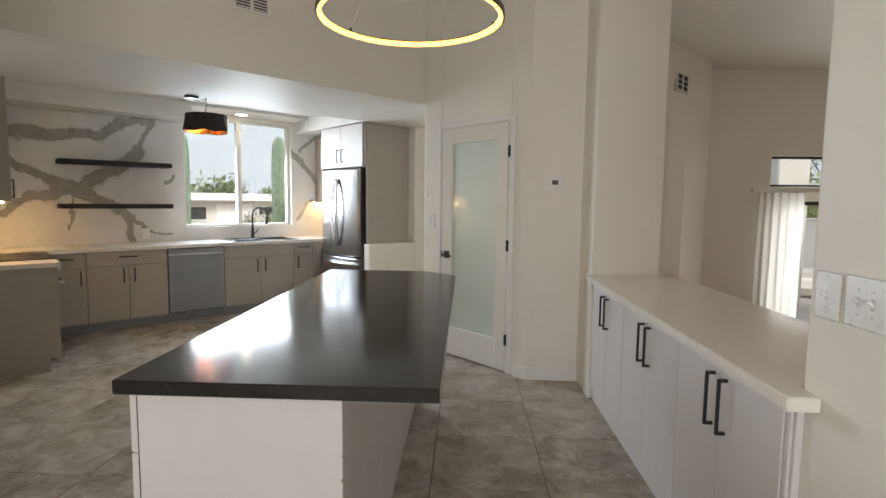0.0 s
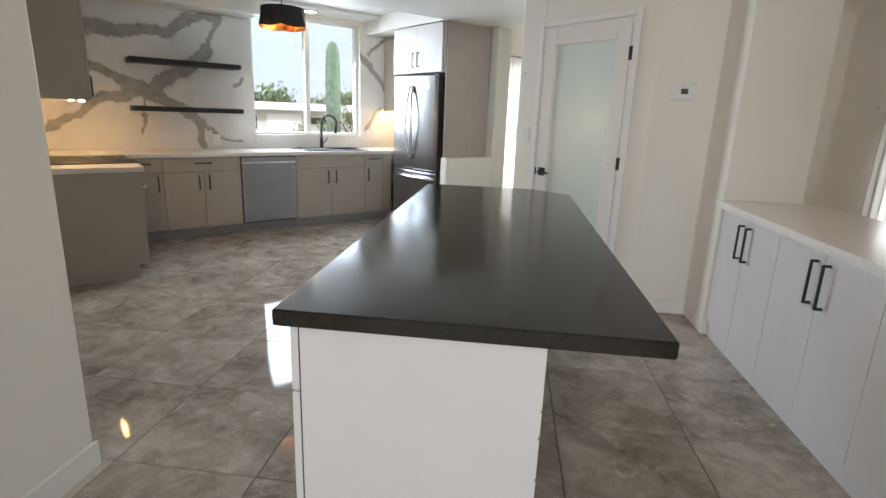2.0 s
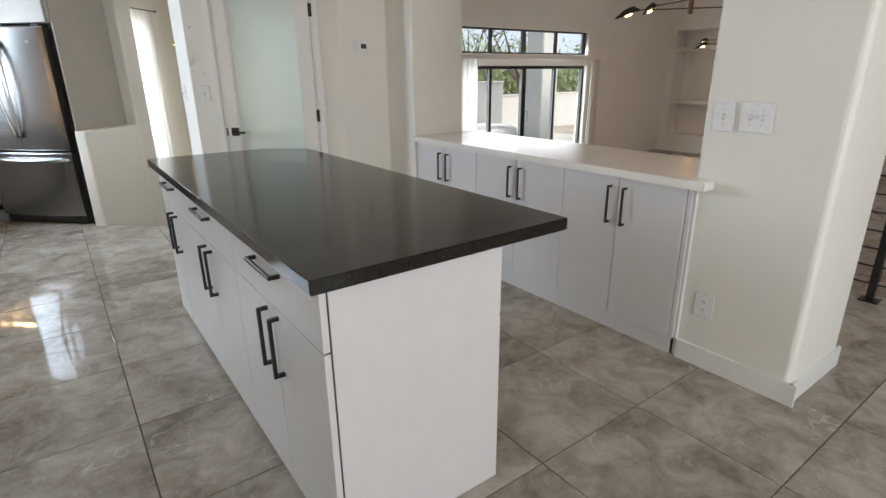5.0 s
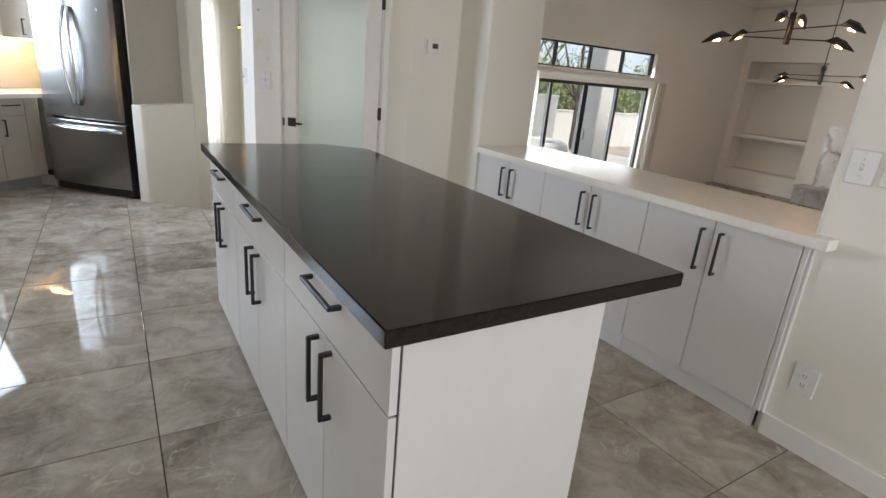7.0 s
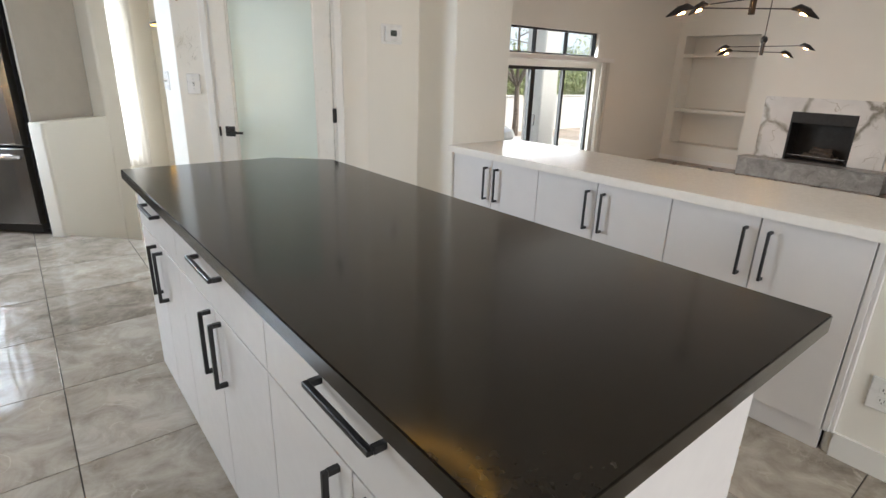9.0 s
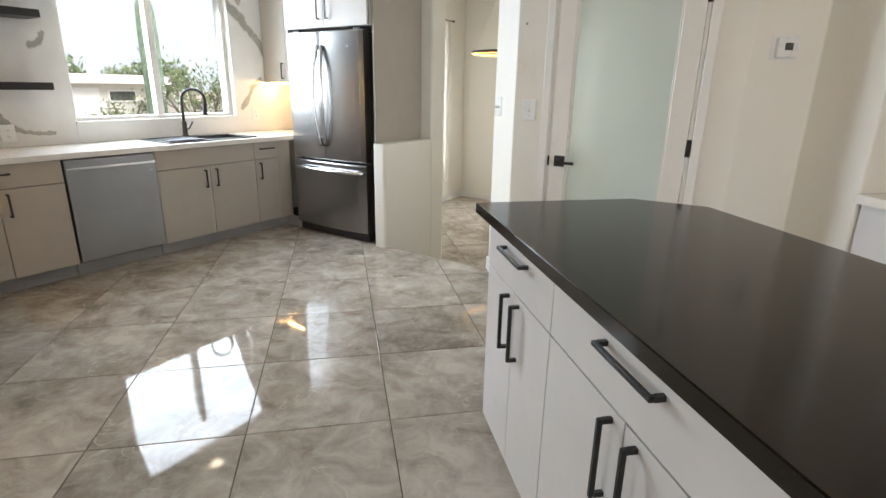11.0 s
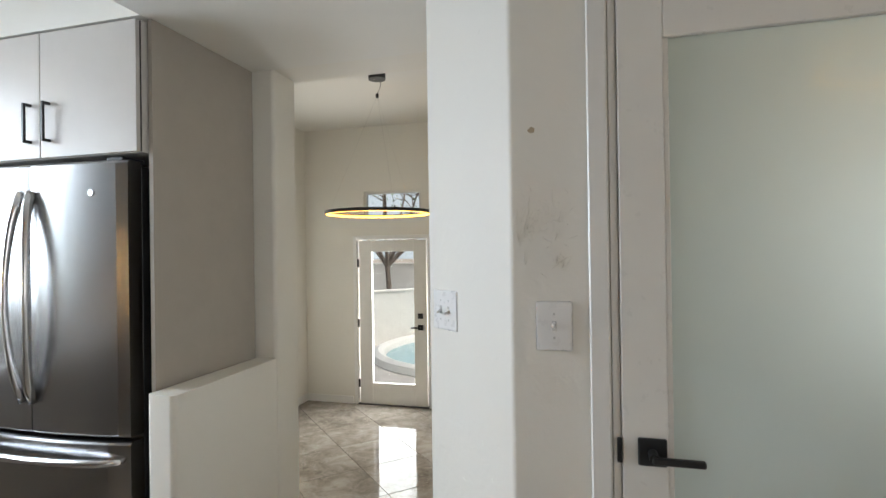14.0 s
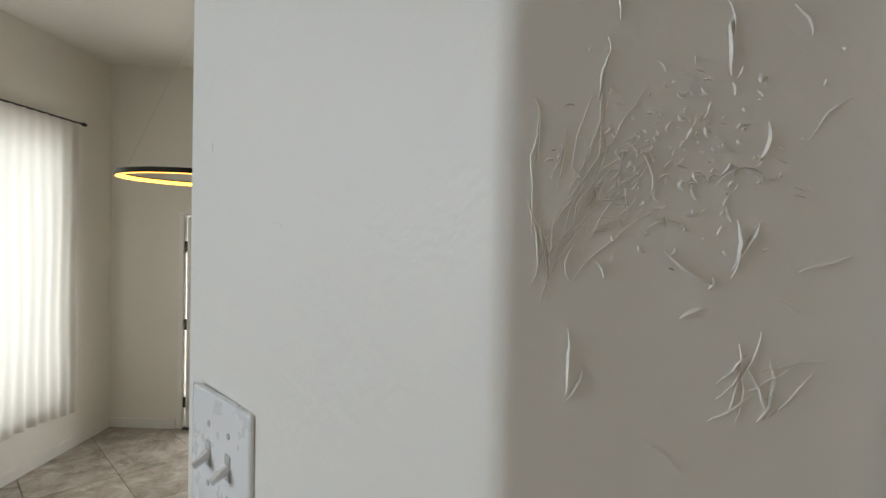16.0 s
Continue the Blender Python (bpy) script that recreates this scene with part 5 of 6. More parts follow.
# ---------------------------------------------------------------- living room
curtain("curtain", (4.3, LY - 0.1), (4.92, LY - 0.1), SUNK + 0.02, 1.6, 6, 0.05, "cream curtain gathered at the side of the sliding door")
curtain("curtain", (7.97, LY - 0.1), (8.22, LY - 0.1), SUNK + 0.02, 1.6, 3, 0.05, "cream curtain gathered at the end of the sliding door")
rod = thing("curtain_rod", pose(0, 0, 0), "pale curtain track above the sliding door", "curtain rod")
part("track", box(4.2, 8.3, LY - 0.13, LY - 0.07, 1.6, 1.645, 0.004), M_TRIM, rod)
part("fascia_board", box(4.2, 8.3, LY - 0.14, LY - 0.131, 1.585, 1.66, 0.002), M_TRIM, rod)


def fireplace():
    ob = thing("fireplace", pose(LX, 0, 0), "black metal fireplace set in a white marble surround", "fireplace")
    y0, y1, z0, z1 = fire[0], fire[1], -0.12, 0.79
    for nm, a in (("surround_slab", (3.87, y0, z0, 1.06)), ("surround_slab", (y1, 6.02, z0, 1.06)), ("surround_slab", (y0, y1, z1, 1.06))):
        part(nm, box(-0.022, -0.001, a[0], a[1], a[2], a[3], 0.001), M_MARBLE, ob, "white marble slab with grey veins")
    part("firebox_back", box(0.4, 0.42, y0, y1, z0, z1), M_FIREBOX, ob)
    part("firebox_floor", box(0.0, 0.4, y0, y1, z0 - 0.01, z0 + 0.01), M_FIREBOX, ob)
    part("firebox_top", box(0.0, 0.4, y0, y1, z1 - 0.012, z1), M_FIREBOX, ob)
    for yy in (y0, y1 - 0.012):
        part("firebox_side", box(0.0, 0.4, yy, yy + 0.012, z0 + 0.01, z1 - 0.012), M_FIREBOX, ob)
    part("hood", box(-0.03, 0.0, y0 - 0.01, y1 + 0.01, z1 - 0.2, z1 + 0.008, 0.004), M_FIREBOX, ob, "matt black hood plate")
    for yy in (y0 - 0.01, y1 - 0.03):
        part("frame_side", box(-0.03, 0.0, yy, yy + 0.04, z0, z1 - 0.2, 0.003), M_FIREBOX, ob)
    part("grate_bar", tube([(0.02, y0 + 0.05, z0 + 0.1), (0.02, y1 - 0.05, z0 + 0.1)], 0.008, 6), M_CHROME, ob)
    for a, b, r in (((0.2, 4.62, 0.0), (0.24, 5.2, 0.03), 0.055), ((0.13, 4.7, 0.07), (0.25, 5.1, 0.1), 0.045), ((0.25, 4.75, 0.14), (0.15, 5.05, 0.18), 0.04)):
        part("log", cyl((a[0], a[1], z0 + 0.07 + a[2]), (b[0], b[1], z0 + 0.07 + b[2]), r, r * 0.85, 10), M_LOG, ob)
    return ob


fireplace()
hearth = thing("hearth", pose(LX, 0, SUNK), "raised grey stone hearth in front of the fireplace", "hearth")
part("hearth_body", box(-0.45, -0.001, 3.72, 6.14, 0.0, 0.335, 0.003), M_HEARTH, hearth)
part("hearth_top", box(-0.47, -0.001, 3.7, 6.16, 0.336, 0.362, 0.004), M_HEARTH, hearth)


def chandelier(x, y, z, arms, turn, label, rod_top):
    ob = thing("chandelier", pose(x, y, z, 0, 0, turn), label, "chandelier", "living room chandeliers")
    part("stem", box(-0.02, 0.02, -0.02, 0.02, 0.0, 0.27, 0.003), M_BLACK, ob)
    part("rod", cyl((0, 0, 0.27), (0, 0, rod_top - z), 0.007), M_BLACK, ob)
    part("canopy", cyl((0, 0, rod_top - z - 0.03), (0, 0, rod_top - z), 0.07, seg=24), M_BLACK, ob)
    for ang, ln, zz, slope in arms:
        d = Vector((math.cos(radians(ang)), math.sin(radians(ang)), 0))
        a, b = Vector((0, 0, zz)), d * ln + Vector((0, 0, zz + slope))
        arm = part("arm", tube([a, b], 0.006, 6), M_BLACK, ob)
        tip = b + d * 0.2 + Vector((0, 0, -0.075))
        pts = [b - d * 0.03, b + d * 0.03 + Vector((0, 0, 0.01)), b.lerp(tip, 0.5) + Vector((0, 0, 0.018)), tip]
        part("shade", tube(pts, 0.03, 10, radii=[0.01, 0.031, 0.034, 0.005]), M_BLACK, arm, "small black leaf-shaped shade")
        part("bulb", cyl(b + d * 0.05 + Vector((0, 0, -0.032)), b + d * 0.1 + Vector((0, 0, -0.046)), 0.013, 0.01, 10), M_BULB, arm)
    return ob


ARMS = [(10, 0.55, 0.13, 0.0), (190, 0.55, 0.13, 0.0), (70, 0.5, 0.05, 0.0), (250, 0.34, 0.05, 0.0), (130, 0.2, 0.2, 0.02), (310, 0.2, 0.2, 0.05)]
chandelier(4.1, 3.77, 1.89, ARMS, 60, "black six-arm mobile chandelier with small lit shades", HIGH)
chandelier(8.2, 5.25, 1.72, ARMS, 75, "black six-arm mobile chandelier hanging beyond the first", HIGH)

rail = thing("guard_rail", pose(2.72, 0, 0), "black metal guard rail with horizontal rods above the step", "railing")
for yy in (1.54, 0.2, -1.2, -2.5):
    p = part("post", box(-0.02, 0.02, yy - 0.02, yy + 0.02, 0.008, 0.98, 0.002), M_BLACK, rail)
    part("base_plate", box(-0.05, 0.05, yy - 0.05, yy + 0.05, 0.0, 0.008, 0.001), M_BLACK, p)
part("handrail", box(-0.025, 0.025, -2.55, 1.8, 0.98, 1.01, 0.004), M_BLACK, rail)
for k in range(8):
    part("rod", tube([(0, -2.55, 0.11 + k * 0.11), (0, 1.8, 0.11 + k * 0.11)], 0.006, 6), M_BLACK, rail)

# trowel ridges left in the plaster beside the pantry door and round its corner
def ridge(bm, place, across, up, pts, w, hgt):
    """One raised, tapering stroke of plaster: pts in metres across and up from place."""
    n = across.cross(up).normalized()
    rows = []
    for k, (s, t) in enumerate(pts):
        a = pts[max(k - 1, 0)]
        c = pts[min(k + 1, len(pts) - 1)]
        d = Vector((c[0] - a[0], c[1] - a[1])).normalized()
        f = math.sin(math.pi * (k + 0.35) / (len(pts) - 0.3))
        o = place + across * s + up * t
        side = across * -d.y + up * d.x
        rows.append([bm.verts.new(o + side * (w * f) - n * 0.0004), bm.verts.new(o + side * (w * 0.25 * f) + n * (hgt * f)), bm.verts.new(o - side * (w * f) - n * 0.0004)])
    for p0, p1 in zip(rows, rows[1:]):
        for k in range(2):
            bm.faces.new((p0[k], p0[k + 1], p1[k + 1], p1[k]))


def trowel_marks():
    rng = random.Random(5)
    up = Vector((0, 0, 1))
    bm = bmesh.new()
    place, across = uv(3.7097, 3.98), uv(0, -1) - uv(0, 0)
    west, along = Vector((-0.1804, 5.9, 0)), Vector((-0.0235, -1, 0)).normalized()

    def stroke(s, t, ang, length, curl, w, hgt, n=9, base=place, way=across, lo=0.012, hi=0.17):
        pts = []
        for _k in range(n):
            if not lo < s < hi:
                break
            pts.append((s, t))
            ang += curl / n + rng.gauss(0, 0.13)
            s, t = s + math.cos(ang) * length / n, t + math.sin(ang) * length / n
        if len(pts) > 3:
            ridge(bm, base, way, up, pts, w * 0.6, hgt)

    def patch_of_marks(z):
        """A worked patch: a fan of long drag lines, short hatching, crumbs and a second fan lower down."""
        for _ in range(30):
            stroke(rng.uniform(0.014, 0.042), z - 0.08 + rng.uniform(0, 0.07), rng.gauss(1.3, 0.1), rng.uniform(0.02, 0.075), rng.gauss(0, 0.35), rng.uniform(0.0004, 0.0008), rng.uniform(0.0003, 0.0007), 12)
        for _ in range(26):
            stroke(rng.uniform(0.036, 0.062), z - 0.045 + rng.uniform(0, 0.035), rng.gauss(0.5, 0.25), rng.uniform(0.006, 0.016), rng.gauss(0.6, 0.4), rng.uniform(0.0004, 0.0009), rng.uniform(0.0004, 0.0009))
        for _ in range(190):
            stroke(rng.gauss(0.085, 0.027), z + rng.gauss(-0.004, 0.024), rng.uniform(0, 6.28), rng.uniform(0.002, 0.009), rng.gauss(0, 2.2), rng.uniform(0.0006, 0.0014), rng.uniform(0.0005, 0.0013), 6)
        for _ in range(16):
            stroke(rng.uniform(0.102, 0.132), z - 0.135 + rng.uniform(0, 0.03), rng.gauss(0.95, 0.2), rng.uniform(0.015, 0.035), rng.gauss(0.3, 0.4), rng.uniform(0.0005, 0.0011), rng.uniform(0.0005, 0.0011), 10)
        for _ in range(12):
            stroke(rng.uniform(0.03, 0.15), z + rng.uniform(-0.16, 0.08), rng.choice((1.7, 2.2, 0.9)), rng.uniform(0.015, 0.035), rng.gauss(0, 0.8), rng.uniform(0.0006, 0.0012), rng.uniform(0.0006, 0.0012), 10)

    patch_of_marks(1.5)
    # single large nicks
    for s, t, ang, length, curl, w in ((0.079, 1.449, -0.95, 0.034, 0.0, 0.0016), (0.1, 1.422, 2.75, 0.016, 1.2, 0.0015), (0.034, 1.41, -1.6, 0.036, 0.1, 0.0012), (0.034, 1.375, 0.95, 0.02, 0.5, 0.0011),
                                       (0.113, 1.465, -1.45, 0.033, 0.0, 0.0013), (0.124, 1.464, -1.85, 0.03, 0.2, 0.0013), (0.106, 1.56, -1.9, 0.03, 0.3, 0.0013), (0.126, 1.512, -1.35, 0.024, -0.3, 0.0012),
                                       (0.168, 1.449, 3.2, 0.03, 0.4, 0.001), (0.05, 1.435, 1.2, 0.012, 1.5, 0.0012)):
        stroke(s, t, ang, length, curl, w, 0.0018)
    for _ in range(14):
        stroke(rng.uniform(0.03, 0.4), rng.uniform(0.6, 2.2), rng.gauss(1.6, 0.8), rng.uniform(0.006, 0.02), rng.gauss(0, 0.8), 0.0007, 0.0006, 8, west, along, 0.02, 0.44)
    ob = part("trowel_ridge", bm, M_WALL, wall_p)
    return tagged(ob, "raised trowel marks in the plaster", kind="stuff")


trowel_marks()
patch = thing("wall_patch", at_uv(3.709, 3.925, 1.72, -45), "small chipped beige patch in the plaster", "wall patch")
part("chip", prism([(-0.009, 0.0), (-0.002, -0.008), (0.008, -0.006), (0.01, 0.004), (0.001, 0.009)], -0.0006, 0.0006), simple("bare_plaster", (0.42, 0.34, 0.24), 0.9), patch).rotation_euler = (radians(90), 0, 0)

# ---------------------------------------------------------------- outside
bm = bmesh.new()
ring_lo = [bm.verts.new((150 * math.cos(2 * math.pi * k / 48), 150 * math.sin(2 * math.pi * k / 48), -4)) for k in range(48)]
ring_hi = [bm.verts.new((150 * math.cos(2 * math.pi * k / 48), 150 * math.sin(2 * math.pi * k / 48), 95)) for k in range(48)]
for k in range(48):
    bm.faces.new((ring_lo[k], ring_lo[(k + 1) % 48], ring_hi[(k + 1) % 48], ring_hi[k]))
M_SKY = glow("overcast_sky", (0.9, 0.95, 1.0), 0.42)
M_SKY.node_tree.nodes["Principled BSDF"].inputs["Base Color"].default_value = (0, 0, 0, 1)
structure("backdrop", bm, M_SKY, "plain pale overcast sky in the distance", "backdrop")
GZ = -0.62
bm = bmesh.new()
q = [bm.verts.new((x, y, GZ)) for x, y in ((-2500, -2500), (2500, -2500), (2500, 2500), (-2500, 2500))]
bm.faces.new(q)
structure("ground", bm, M_GROUND, "pale desert gravel ground", "ground")
structure("patio_living", box(2.0, 12.0, 8.3, 13.0, GZ, GZ + 0.1), M_CONCRETE, "pale concrete patio outside the living room", "patio")
structure("patio_breakfast", prism([uv(8.6, 2.0), uv(16.0, 2.0), uv(16.0, 12.0), uv(8.6, 12.0)], GZ, GZ + 0.09), M_CONCRETE, "pale concrete patio outside the breakfast room", "patio")


def block_wall(a, b, z0, z1, label):
    """A garden wall in courses of blocks with a coping."""
    a, b = Vector(a[:2]), Vector(b[:2])
    d = (b - a).normalized()
    n = Vector((-d.y, d.x))
    ln = (b - a).length
    ob = thing("garden_wall", pose(a.x, a.y, z0, 0, 0, math.degrees(math.atan2(d.y, d.x))), label, "garden wall")
    part("core", box(0, ln, -0.08, 0.08, 0, z1 - z0), M_STUCCO, ob)
    part("coping", box(-0.02, ln + 0.02, -0.11, 0.11, z1 - z0, z1 - z0 + 0.05, 0.01), M_STUCCO, ob)
    return ob


block_wall((0.5, 14.6), (19.0, 14.6), GZ, 0.56, "white stucco garden wall beyond the patio")
block_wall(uv(16.2, 2.0), uv(16.2, 11.0), GZ, 1.05, "white stucco garden wall beyond the pool")
block_wall(uv(7.2, 17.0), uv(15.0, 17.0), GZ, 0.85, "tan stucco garden wall beyond the kitchen")
column = thing("patio_column", pose(6.35, 10.9, GZ + 0.1), "thick white stucco patio column", "column")
part("shaft", box(-0.3, 0.3, -0.3, 0.3, 0.0, 3.3, 0.03), M_STUCCO, column)
column2 = copy_thing(column, pose(9.6, 10.9, GZ + 0.1))
planter = thing("planter", pose(8.2, 12.4, GZ + 0.1), "low curved stucco planter by the garden wall", "planter")
part("curb", tube([(1.6 * math.cos(a), 0.9 * math.sin(a), 0.22) for a in (2 * math.pi * k / 24 for k in range(25))], 0.2, 8), M_STUCCO, planter)

pool = thing("pool", pose(uv(12.0, 5.6).x, uv(12.0, 5.6).y, GZ + 0.09), "round pale blue swimming pool with a white coping", "pool")
part("water", cyl((0, 0, 0.0), (0, 0, 0.03), 1.9, seg=40), M_WATER, pool)
part("coping", tube([(2.0 * math.cos(a), 2.0 * math.sin(a), 0.03) for a in (2 * math.pi * k / 40 for k in range(41))], 0.14, 8), M_STUCCO, pool)


def leafy(rng, centres, count, spread, size):
    """Many small leaf blades scattered round the ends of the twigs."""
    bm = bmesh.new()
    for _ in range(count):
        c = rng.choice(centres)
        p = c + Vector((rng.gauss(0, spread), rng.gauss(0, spread), rng.gauss(0, spread * 0.8)))
        q = Euler((rng.uniform(0, 6.28), rng.uniform(0, 6.28), rng.uniform(0, 6.28))).to_matrix()
        s = size * rng.uniform(0.6, 1.5)
        vs = [bm.verts.new(p + q @ Vector(v)) for v in ((-s, 0, 0), (0, -s * 0.35, 0), (s, 0, 0), (0, s * 0.35, 0))]
        bm.faces.new(vs)
    return bm


def tree(name, x, y, h, seed, label, category="tree", limbs=7, leaves=2200, size=0.06, trunk=0.09, spread=0.28, bare=0.35, leaf=None):
    rng = random.Random(seed)
    ob = thing(name, pose(x, y, GZ), label, category)
    bm = bmesh.new()
    ends = []
    fork = Vector((rng.uniform(-0.1, 0.1), rng.uniform(-0.1, 0.1), h * bare))
    tube([(0, 0, -0.05), fork * 0.5 + Vector((0.05, 0.03, 0)), fork], trunk, 8, bm, [trunk, trunk * 0.85, trunk * 0.7])
    for k in range(limbs):
        a = 2 * math.pi * k / limbs + rng.uniform(-0.3, 0.3)
        out = h * rng.uniform(0.25, 0.48)
        end = Vector((math.cos(a) * out, math.sin(a) * out, h * rng.uniform(0.7, 1.0)))
        mid = fork.lerp(end, 0.5) + Vector((0, 0, -h * 0.04))
        tube([fork, mid, end], trunk, 6, bm, [trunk * 0.55, trunk * 0.35, trunk * 0.12])
        ends += [end, mid.lerp(end, 0.6)]
        for _ in range(3):
            t = mid.lerp(end, rng.uniform(0.2, 0.9))
            e2 = t + Vector((rng.uniform(-1, 1), rng.uniform(-1, 1), rng.uniform(0.1, 0.8))) * h * 0.17
            tube([t, e2], trunk, 5, bm, [trunk * 0.22, trunk * 0.07])
            ends.append(e2)
    part("trunk", bm, M_BARK, ob)
    part("crown", leafy(rng, ends, leaves, h * spread * 0.35, size), leaf or M_LEAF, ob)
    return ob


def saguaro(x, y, h, r, label):
    ob = thing("saguaro_cactus", pose(x, y, GZ), label, "cactus")
    bm = bmesh.new()
    n = 36
    rings = []
    levels = [(0.0, 0.8), (0.15, 0.92), (0.5, 1.0), (0.8, 0.97), (0.93, 0.85), (0.98, 0.55), (1.0, 0.1)]
    for s, k in levels:
        rings.append([bm.verts.new(((r * k * (1 + 0.09 * (1 if i % 2 else -1))) * math.cos(2 * math.pi * i / n), (r * k * (1 + 0.09 * (1 if i % 2 else -1))) * math.sin(2 * math.pi * i / n), h * s)) for i in range(n)])
    for a, b in zip(rings, rings[1:]):
        for i in range(n):
            bm.faces.new((a[i], a[(i + 1) % n], b[(i + 1) % n], b[i]))
    bm.faces.new(rings[-1])
    part("ribbed_stem", bm, M_CACTUS, ob)
    return ob


p = uv(7.9, 16.0)
saguaro(p.x, p.y, 4.0, 0.21, "tall ribbed green saguaro cactus beyond the window")
p = uv(4.42, 14.0)
saguaro(p.x, p.y, 3.7, 0.2, "slender saguaro cactus at the edge of the window")
for k, (u, v, h, lv) in enumerate(((8.9, 15.6, 2.5, 1100), (9.9, 16.2, 2.2, 1100), (7.3, 16.5, 1.5, 500))):
    p = uv(u, v)
    tree("desert_tree", p.x, p.y, h, 11 + k, "thin airy green desert tree beside the cactus", leaves=lv, size=0.05, bare=0.2)
for k, (u, v, h) in enumerate(((4.6, 12.5, 1.15), (5.2, 13.0, 1.1), (5.9, 12.8, 1.3), (6.5, 13.2, 1.05), (4.9, 11.8, 0.95))):
    p = uv(u, v)
    tree("desert_shrub", p.x, p.y, h, 31 + k, "grey-green twiggy desert shrub", "shrub", 8, 1000, 0.04, 0.03, 0.35, 0.08)
for k in range(9):
    p = uv(2.0 + k * 2.6, 44.0 + 3 * math.sin(k * 2.3))
    tree("far_tree", p.x, p.y, 2.7 + 0.4 * math.sin(k * 1.7), 51 + k, "rounded green tree behind the neighbouring house", leaves=1300, size=0.22, trunk=0.16, spread=0.5, bare=0.2)
for k, (x, y, h) in enumerate(((4.6, 17.0, 5.5), (7.6, 17.6, 5.2), (13.0, 18.0, 5.8), (10.2, 19.5, 5.4))):
    tree("palo_verde", x, y, h, 71 + k, "spreading bare-limbed palo verde tree beyond the garden wall", limbs=9, leaves=700, size=0.05, spread=0.4, bare=0.3)
tree("mesquite", 11.5, 13.5, 4.3, 84, "bare forked mesquite tree in front of the garden wall", limbs=8, leaves=350, size=0.05, trunk=0.11, spread=0.4, bare=0.36)
for k in range(7):
    tree("hedge_shrub", 9.8 + k * 1.6, 16.4 + 0.5 * math.sin(k * 2.1), 2.35 + 0.3 * math.sin(k * 1.3), 101 + k, "dense yellow-green shrub behind the garden wall", "shrub", 10, 2600, 0.075, 0.04, 0.62, 0.1, M_BUSH)
for k in range(3):
    p = uv(17.5 + (k % 2), 3.5 + k * 2.0)
    tree("garden_tree", p.x, p.y, 3.2, 91 + k, "airy green tree behind the pool wall", leaves=260, size=0.05, spread=0.5, bare=0.25, leaf=M_BUSH)


def house():
    p = uv(5.0, 30.0)
    ob = thing("neighbour_house", pose(p.x, p.y, GZ, 0, 0, 45), "low white flat-roofed neighbouring house", "house")
    part("wall", box(0, 10.9, 0.6, 8.0, 0, 1.9), M_STUCCO, ob)
    part("roof", box(-0.4, 11.3, 0.0, 8.4, 1.9, 2.32, 0.02), M_ROOF, ob, "white flat roof with a deep fascia")
    for x in (1.2, 4.2, 8.4):
        w = part("window", box(x, x + 1.3, 0.55, 0.6, 0.8, 1.6), M_TRIM, ob)
        part("pane", box(x + 0.06, x + 1.24, 0.53, 0.55, 0.86, 1.54), M_SLOT, w)
    part("garage_door", box(6.0, 8.0, 0.55, 0.6, 0.0, 1.7), M_TRIM, ob)
    return ob


house()

# ---------------------------------------------------------------- floor tiles, one object each
PX, PY, GAPT = 0.582, 0.578, 0.0022


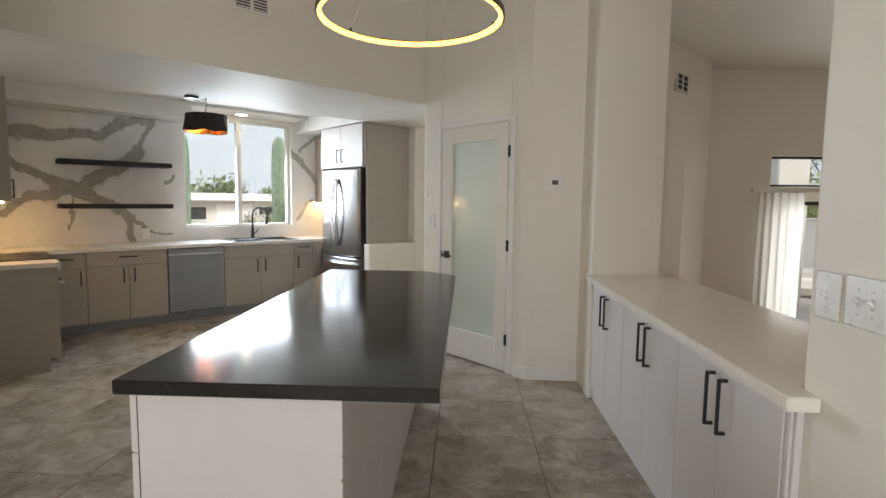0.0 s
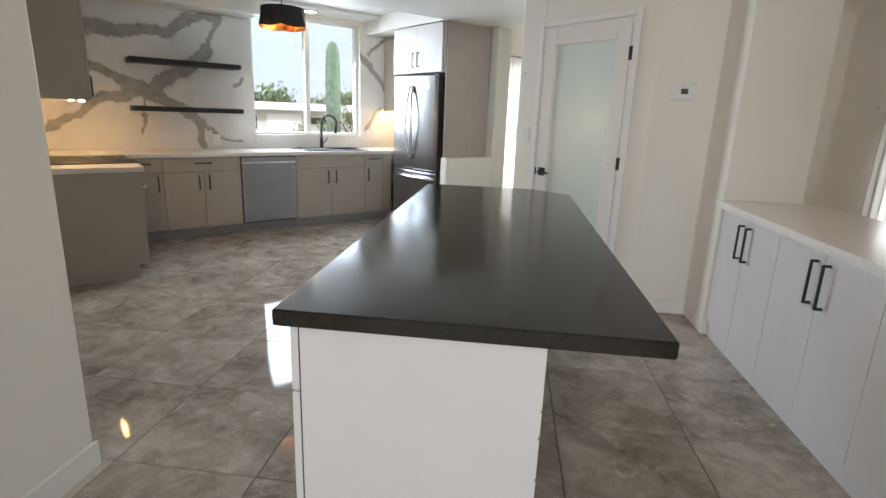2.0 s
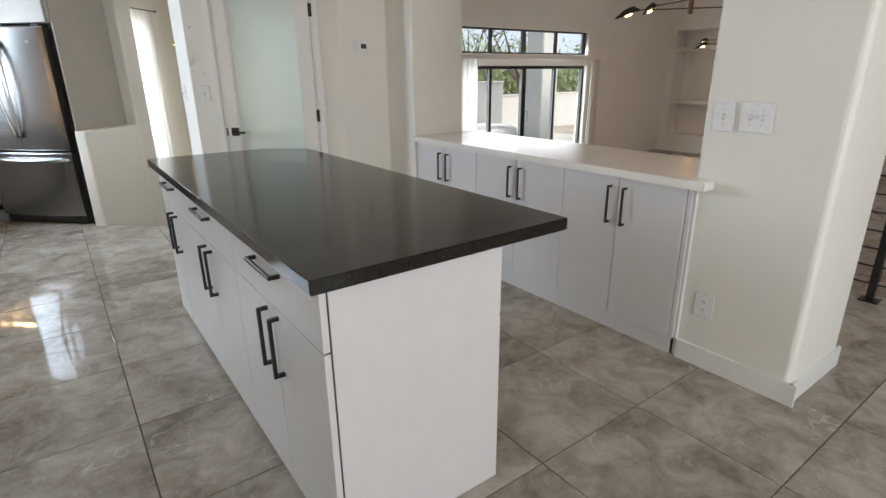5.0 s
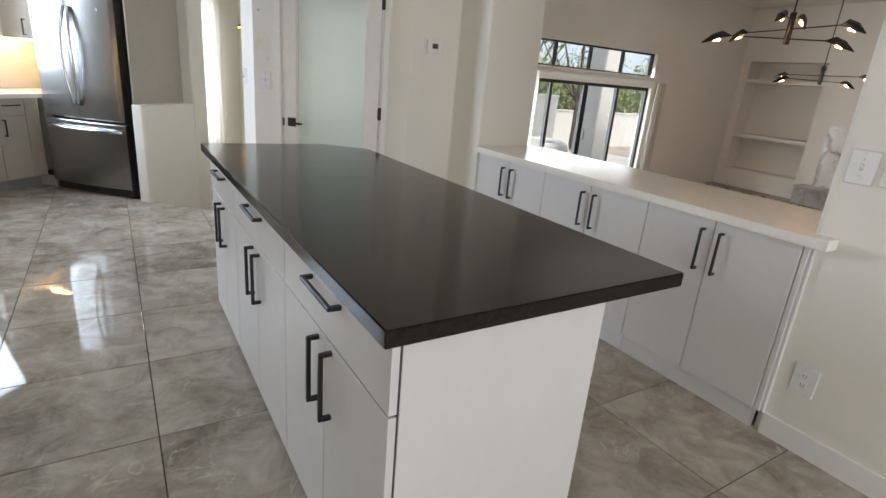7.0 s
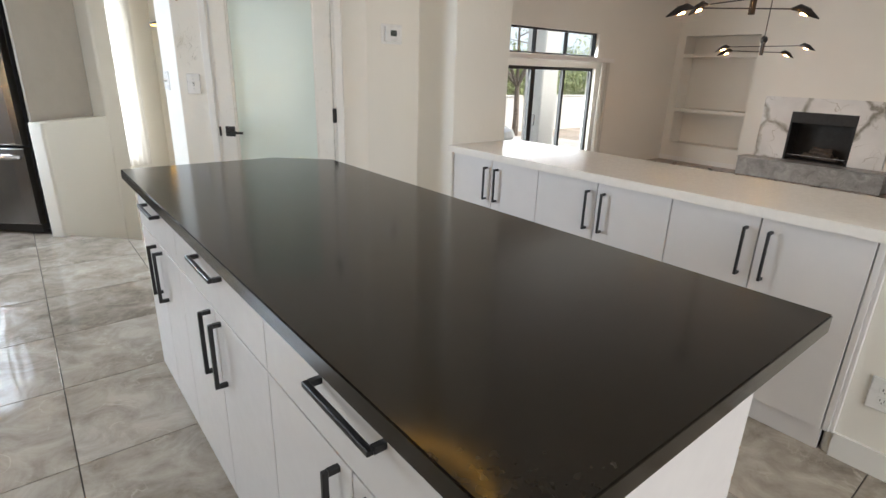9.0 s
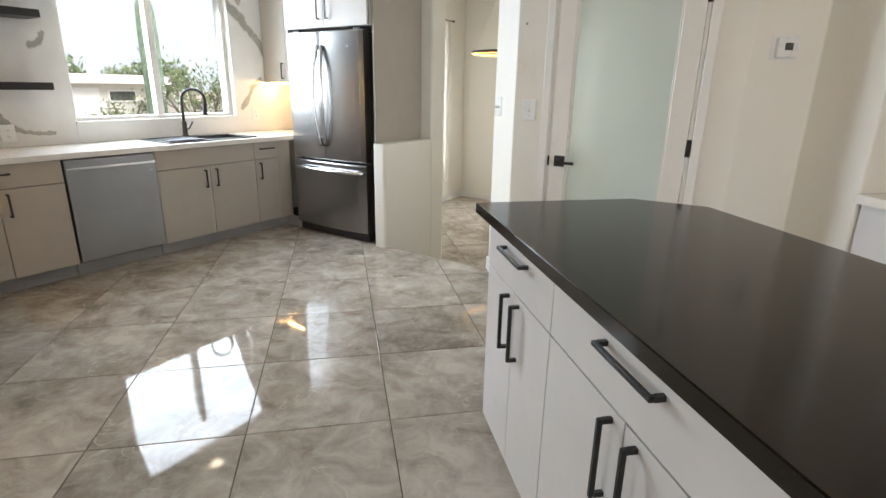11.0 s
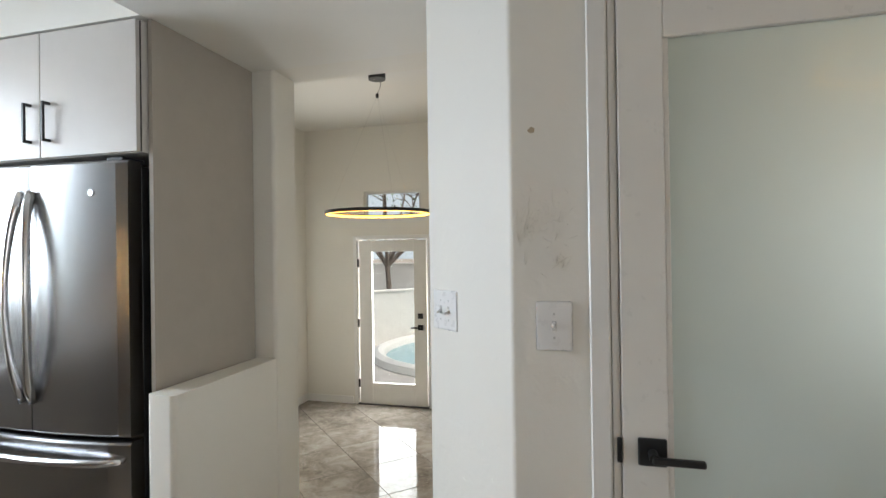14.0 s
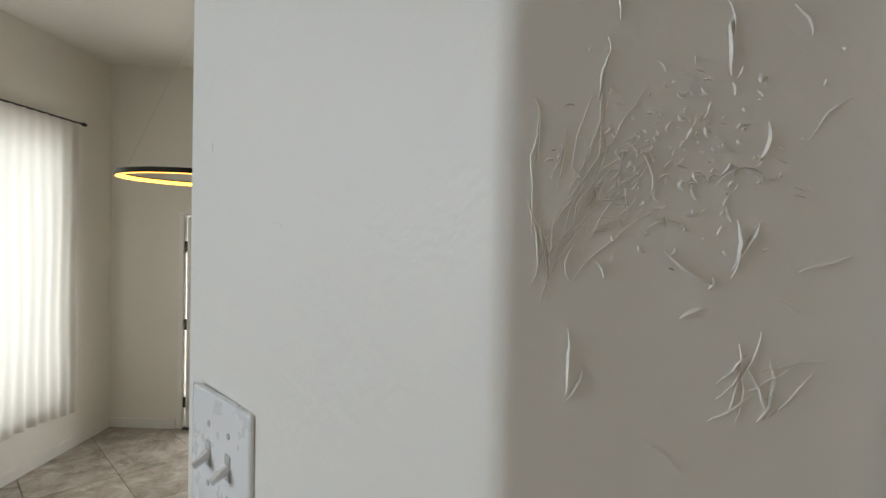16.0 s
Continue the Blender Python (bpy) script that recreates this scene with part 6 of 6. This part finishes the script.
def tile_mesh(w, d, name):
    me = bpy.data.meshes.new(name)
    a, b, c = GAPT, GAPT + 0.0012, 0.0045
    v = [(a, a, -c), (w - a, a, -c), (w - a, d - a, -c), (a, d - a, -c), (a, a, -0.0008), (w - a, a, -0.0008), (w - a, d - a, -0.0008), (a, d - a, -0.0008), (b, b, 0), (w - b, b, 0), (w - b, d - b, 0), (b, d - b, 0)]
    f = [(8, 9, 10, 11)]
    for lo, hi in ((0, 4), (4, 8)):
        for k in range(4):
            f.append((lo + k, lo + (k + 1) % 4, hi + (k + 1) % 4, hi + k))
    me.from_pydata(v, [], f)
    me.materials.append(M_TILE)
    return me


full = tile_mesh(PX, PY, "tile")


def clipped(x, y, cuts):
    """A tile cut by upright planes (point, way out)."""
    bm = bmesh.new()
    bm.from_mesh(full)
    for p, n in cuts:
        geom = bm.verts[:] + bm.edges[:] + bm.faces[:]
        bmesh.ops.bisect_plane(bm, geom=geom, plane_co=(p[0] - x, p[1] - y, 0), plane_no=(n[0], n[1], 0), clear_outer=True)
    if not bm.faces:
        bm.free()
        return None
    me = bpy.data.meshes.new("tile")
    bm.to_mesh(me)
    bm.free()
    me.materials.append(M_TILE)
    return me


def lay(parent, z, x_range, y_range, keep, cuts):
    for i in range(math.floor((x_range[0] + 1.118) / PX), math.ceil((x_range[1] + 1.118) / PX)):
        for j in range(math.floor((y_range[0] - 2.925) / PY), math.ceil((y_range[1] - 2.925) / PY)):
            x, y = -1.118 + i * PX, 2.925 + j * PY
            corners = [(x + a, y + b) for a in (0, PX) for b in (0, PY)]
            if not any(keep(*c) for c in corners):
                continue
            used = [c for c in cuts if any((q[0] - c[0][0]) * c[1][0] + (q[1] - c[0][1]) * c[1][1] > 1e-4 for q in corners)]
            me = clipped(x, y, used) if used else full
            if me is None:
                continue
            ob = new("tile", me)
            ob.location = (x, y, z)
            ob.parent = parent


IN = (1 / R2, 1 / R2)
lay(floor, 0.0, (-4.6, 2.85), (-2.6, 8.6), lambda x, y: (x + y) / R2 < STEP and (x < 1.66 or (y < 1.86 and x < 2.85)) and (y - x) / R2 < 7.15 and not (x > 0.75 and y > 4.6), [(uv(STEP, 0), IN), ((2.85, 0), (1, 0))])
lay(floor_b, SUNK, (-2.2, 3.2), (5.5, 11.9), lambda x, y: STEP < (x + y) / R2 < 8.4 and 4.1 < (y - x) / R2 < 7.3, [(uv(STEP, 0), (-IN[0], -IN[1]))])
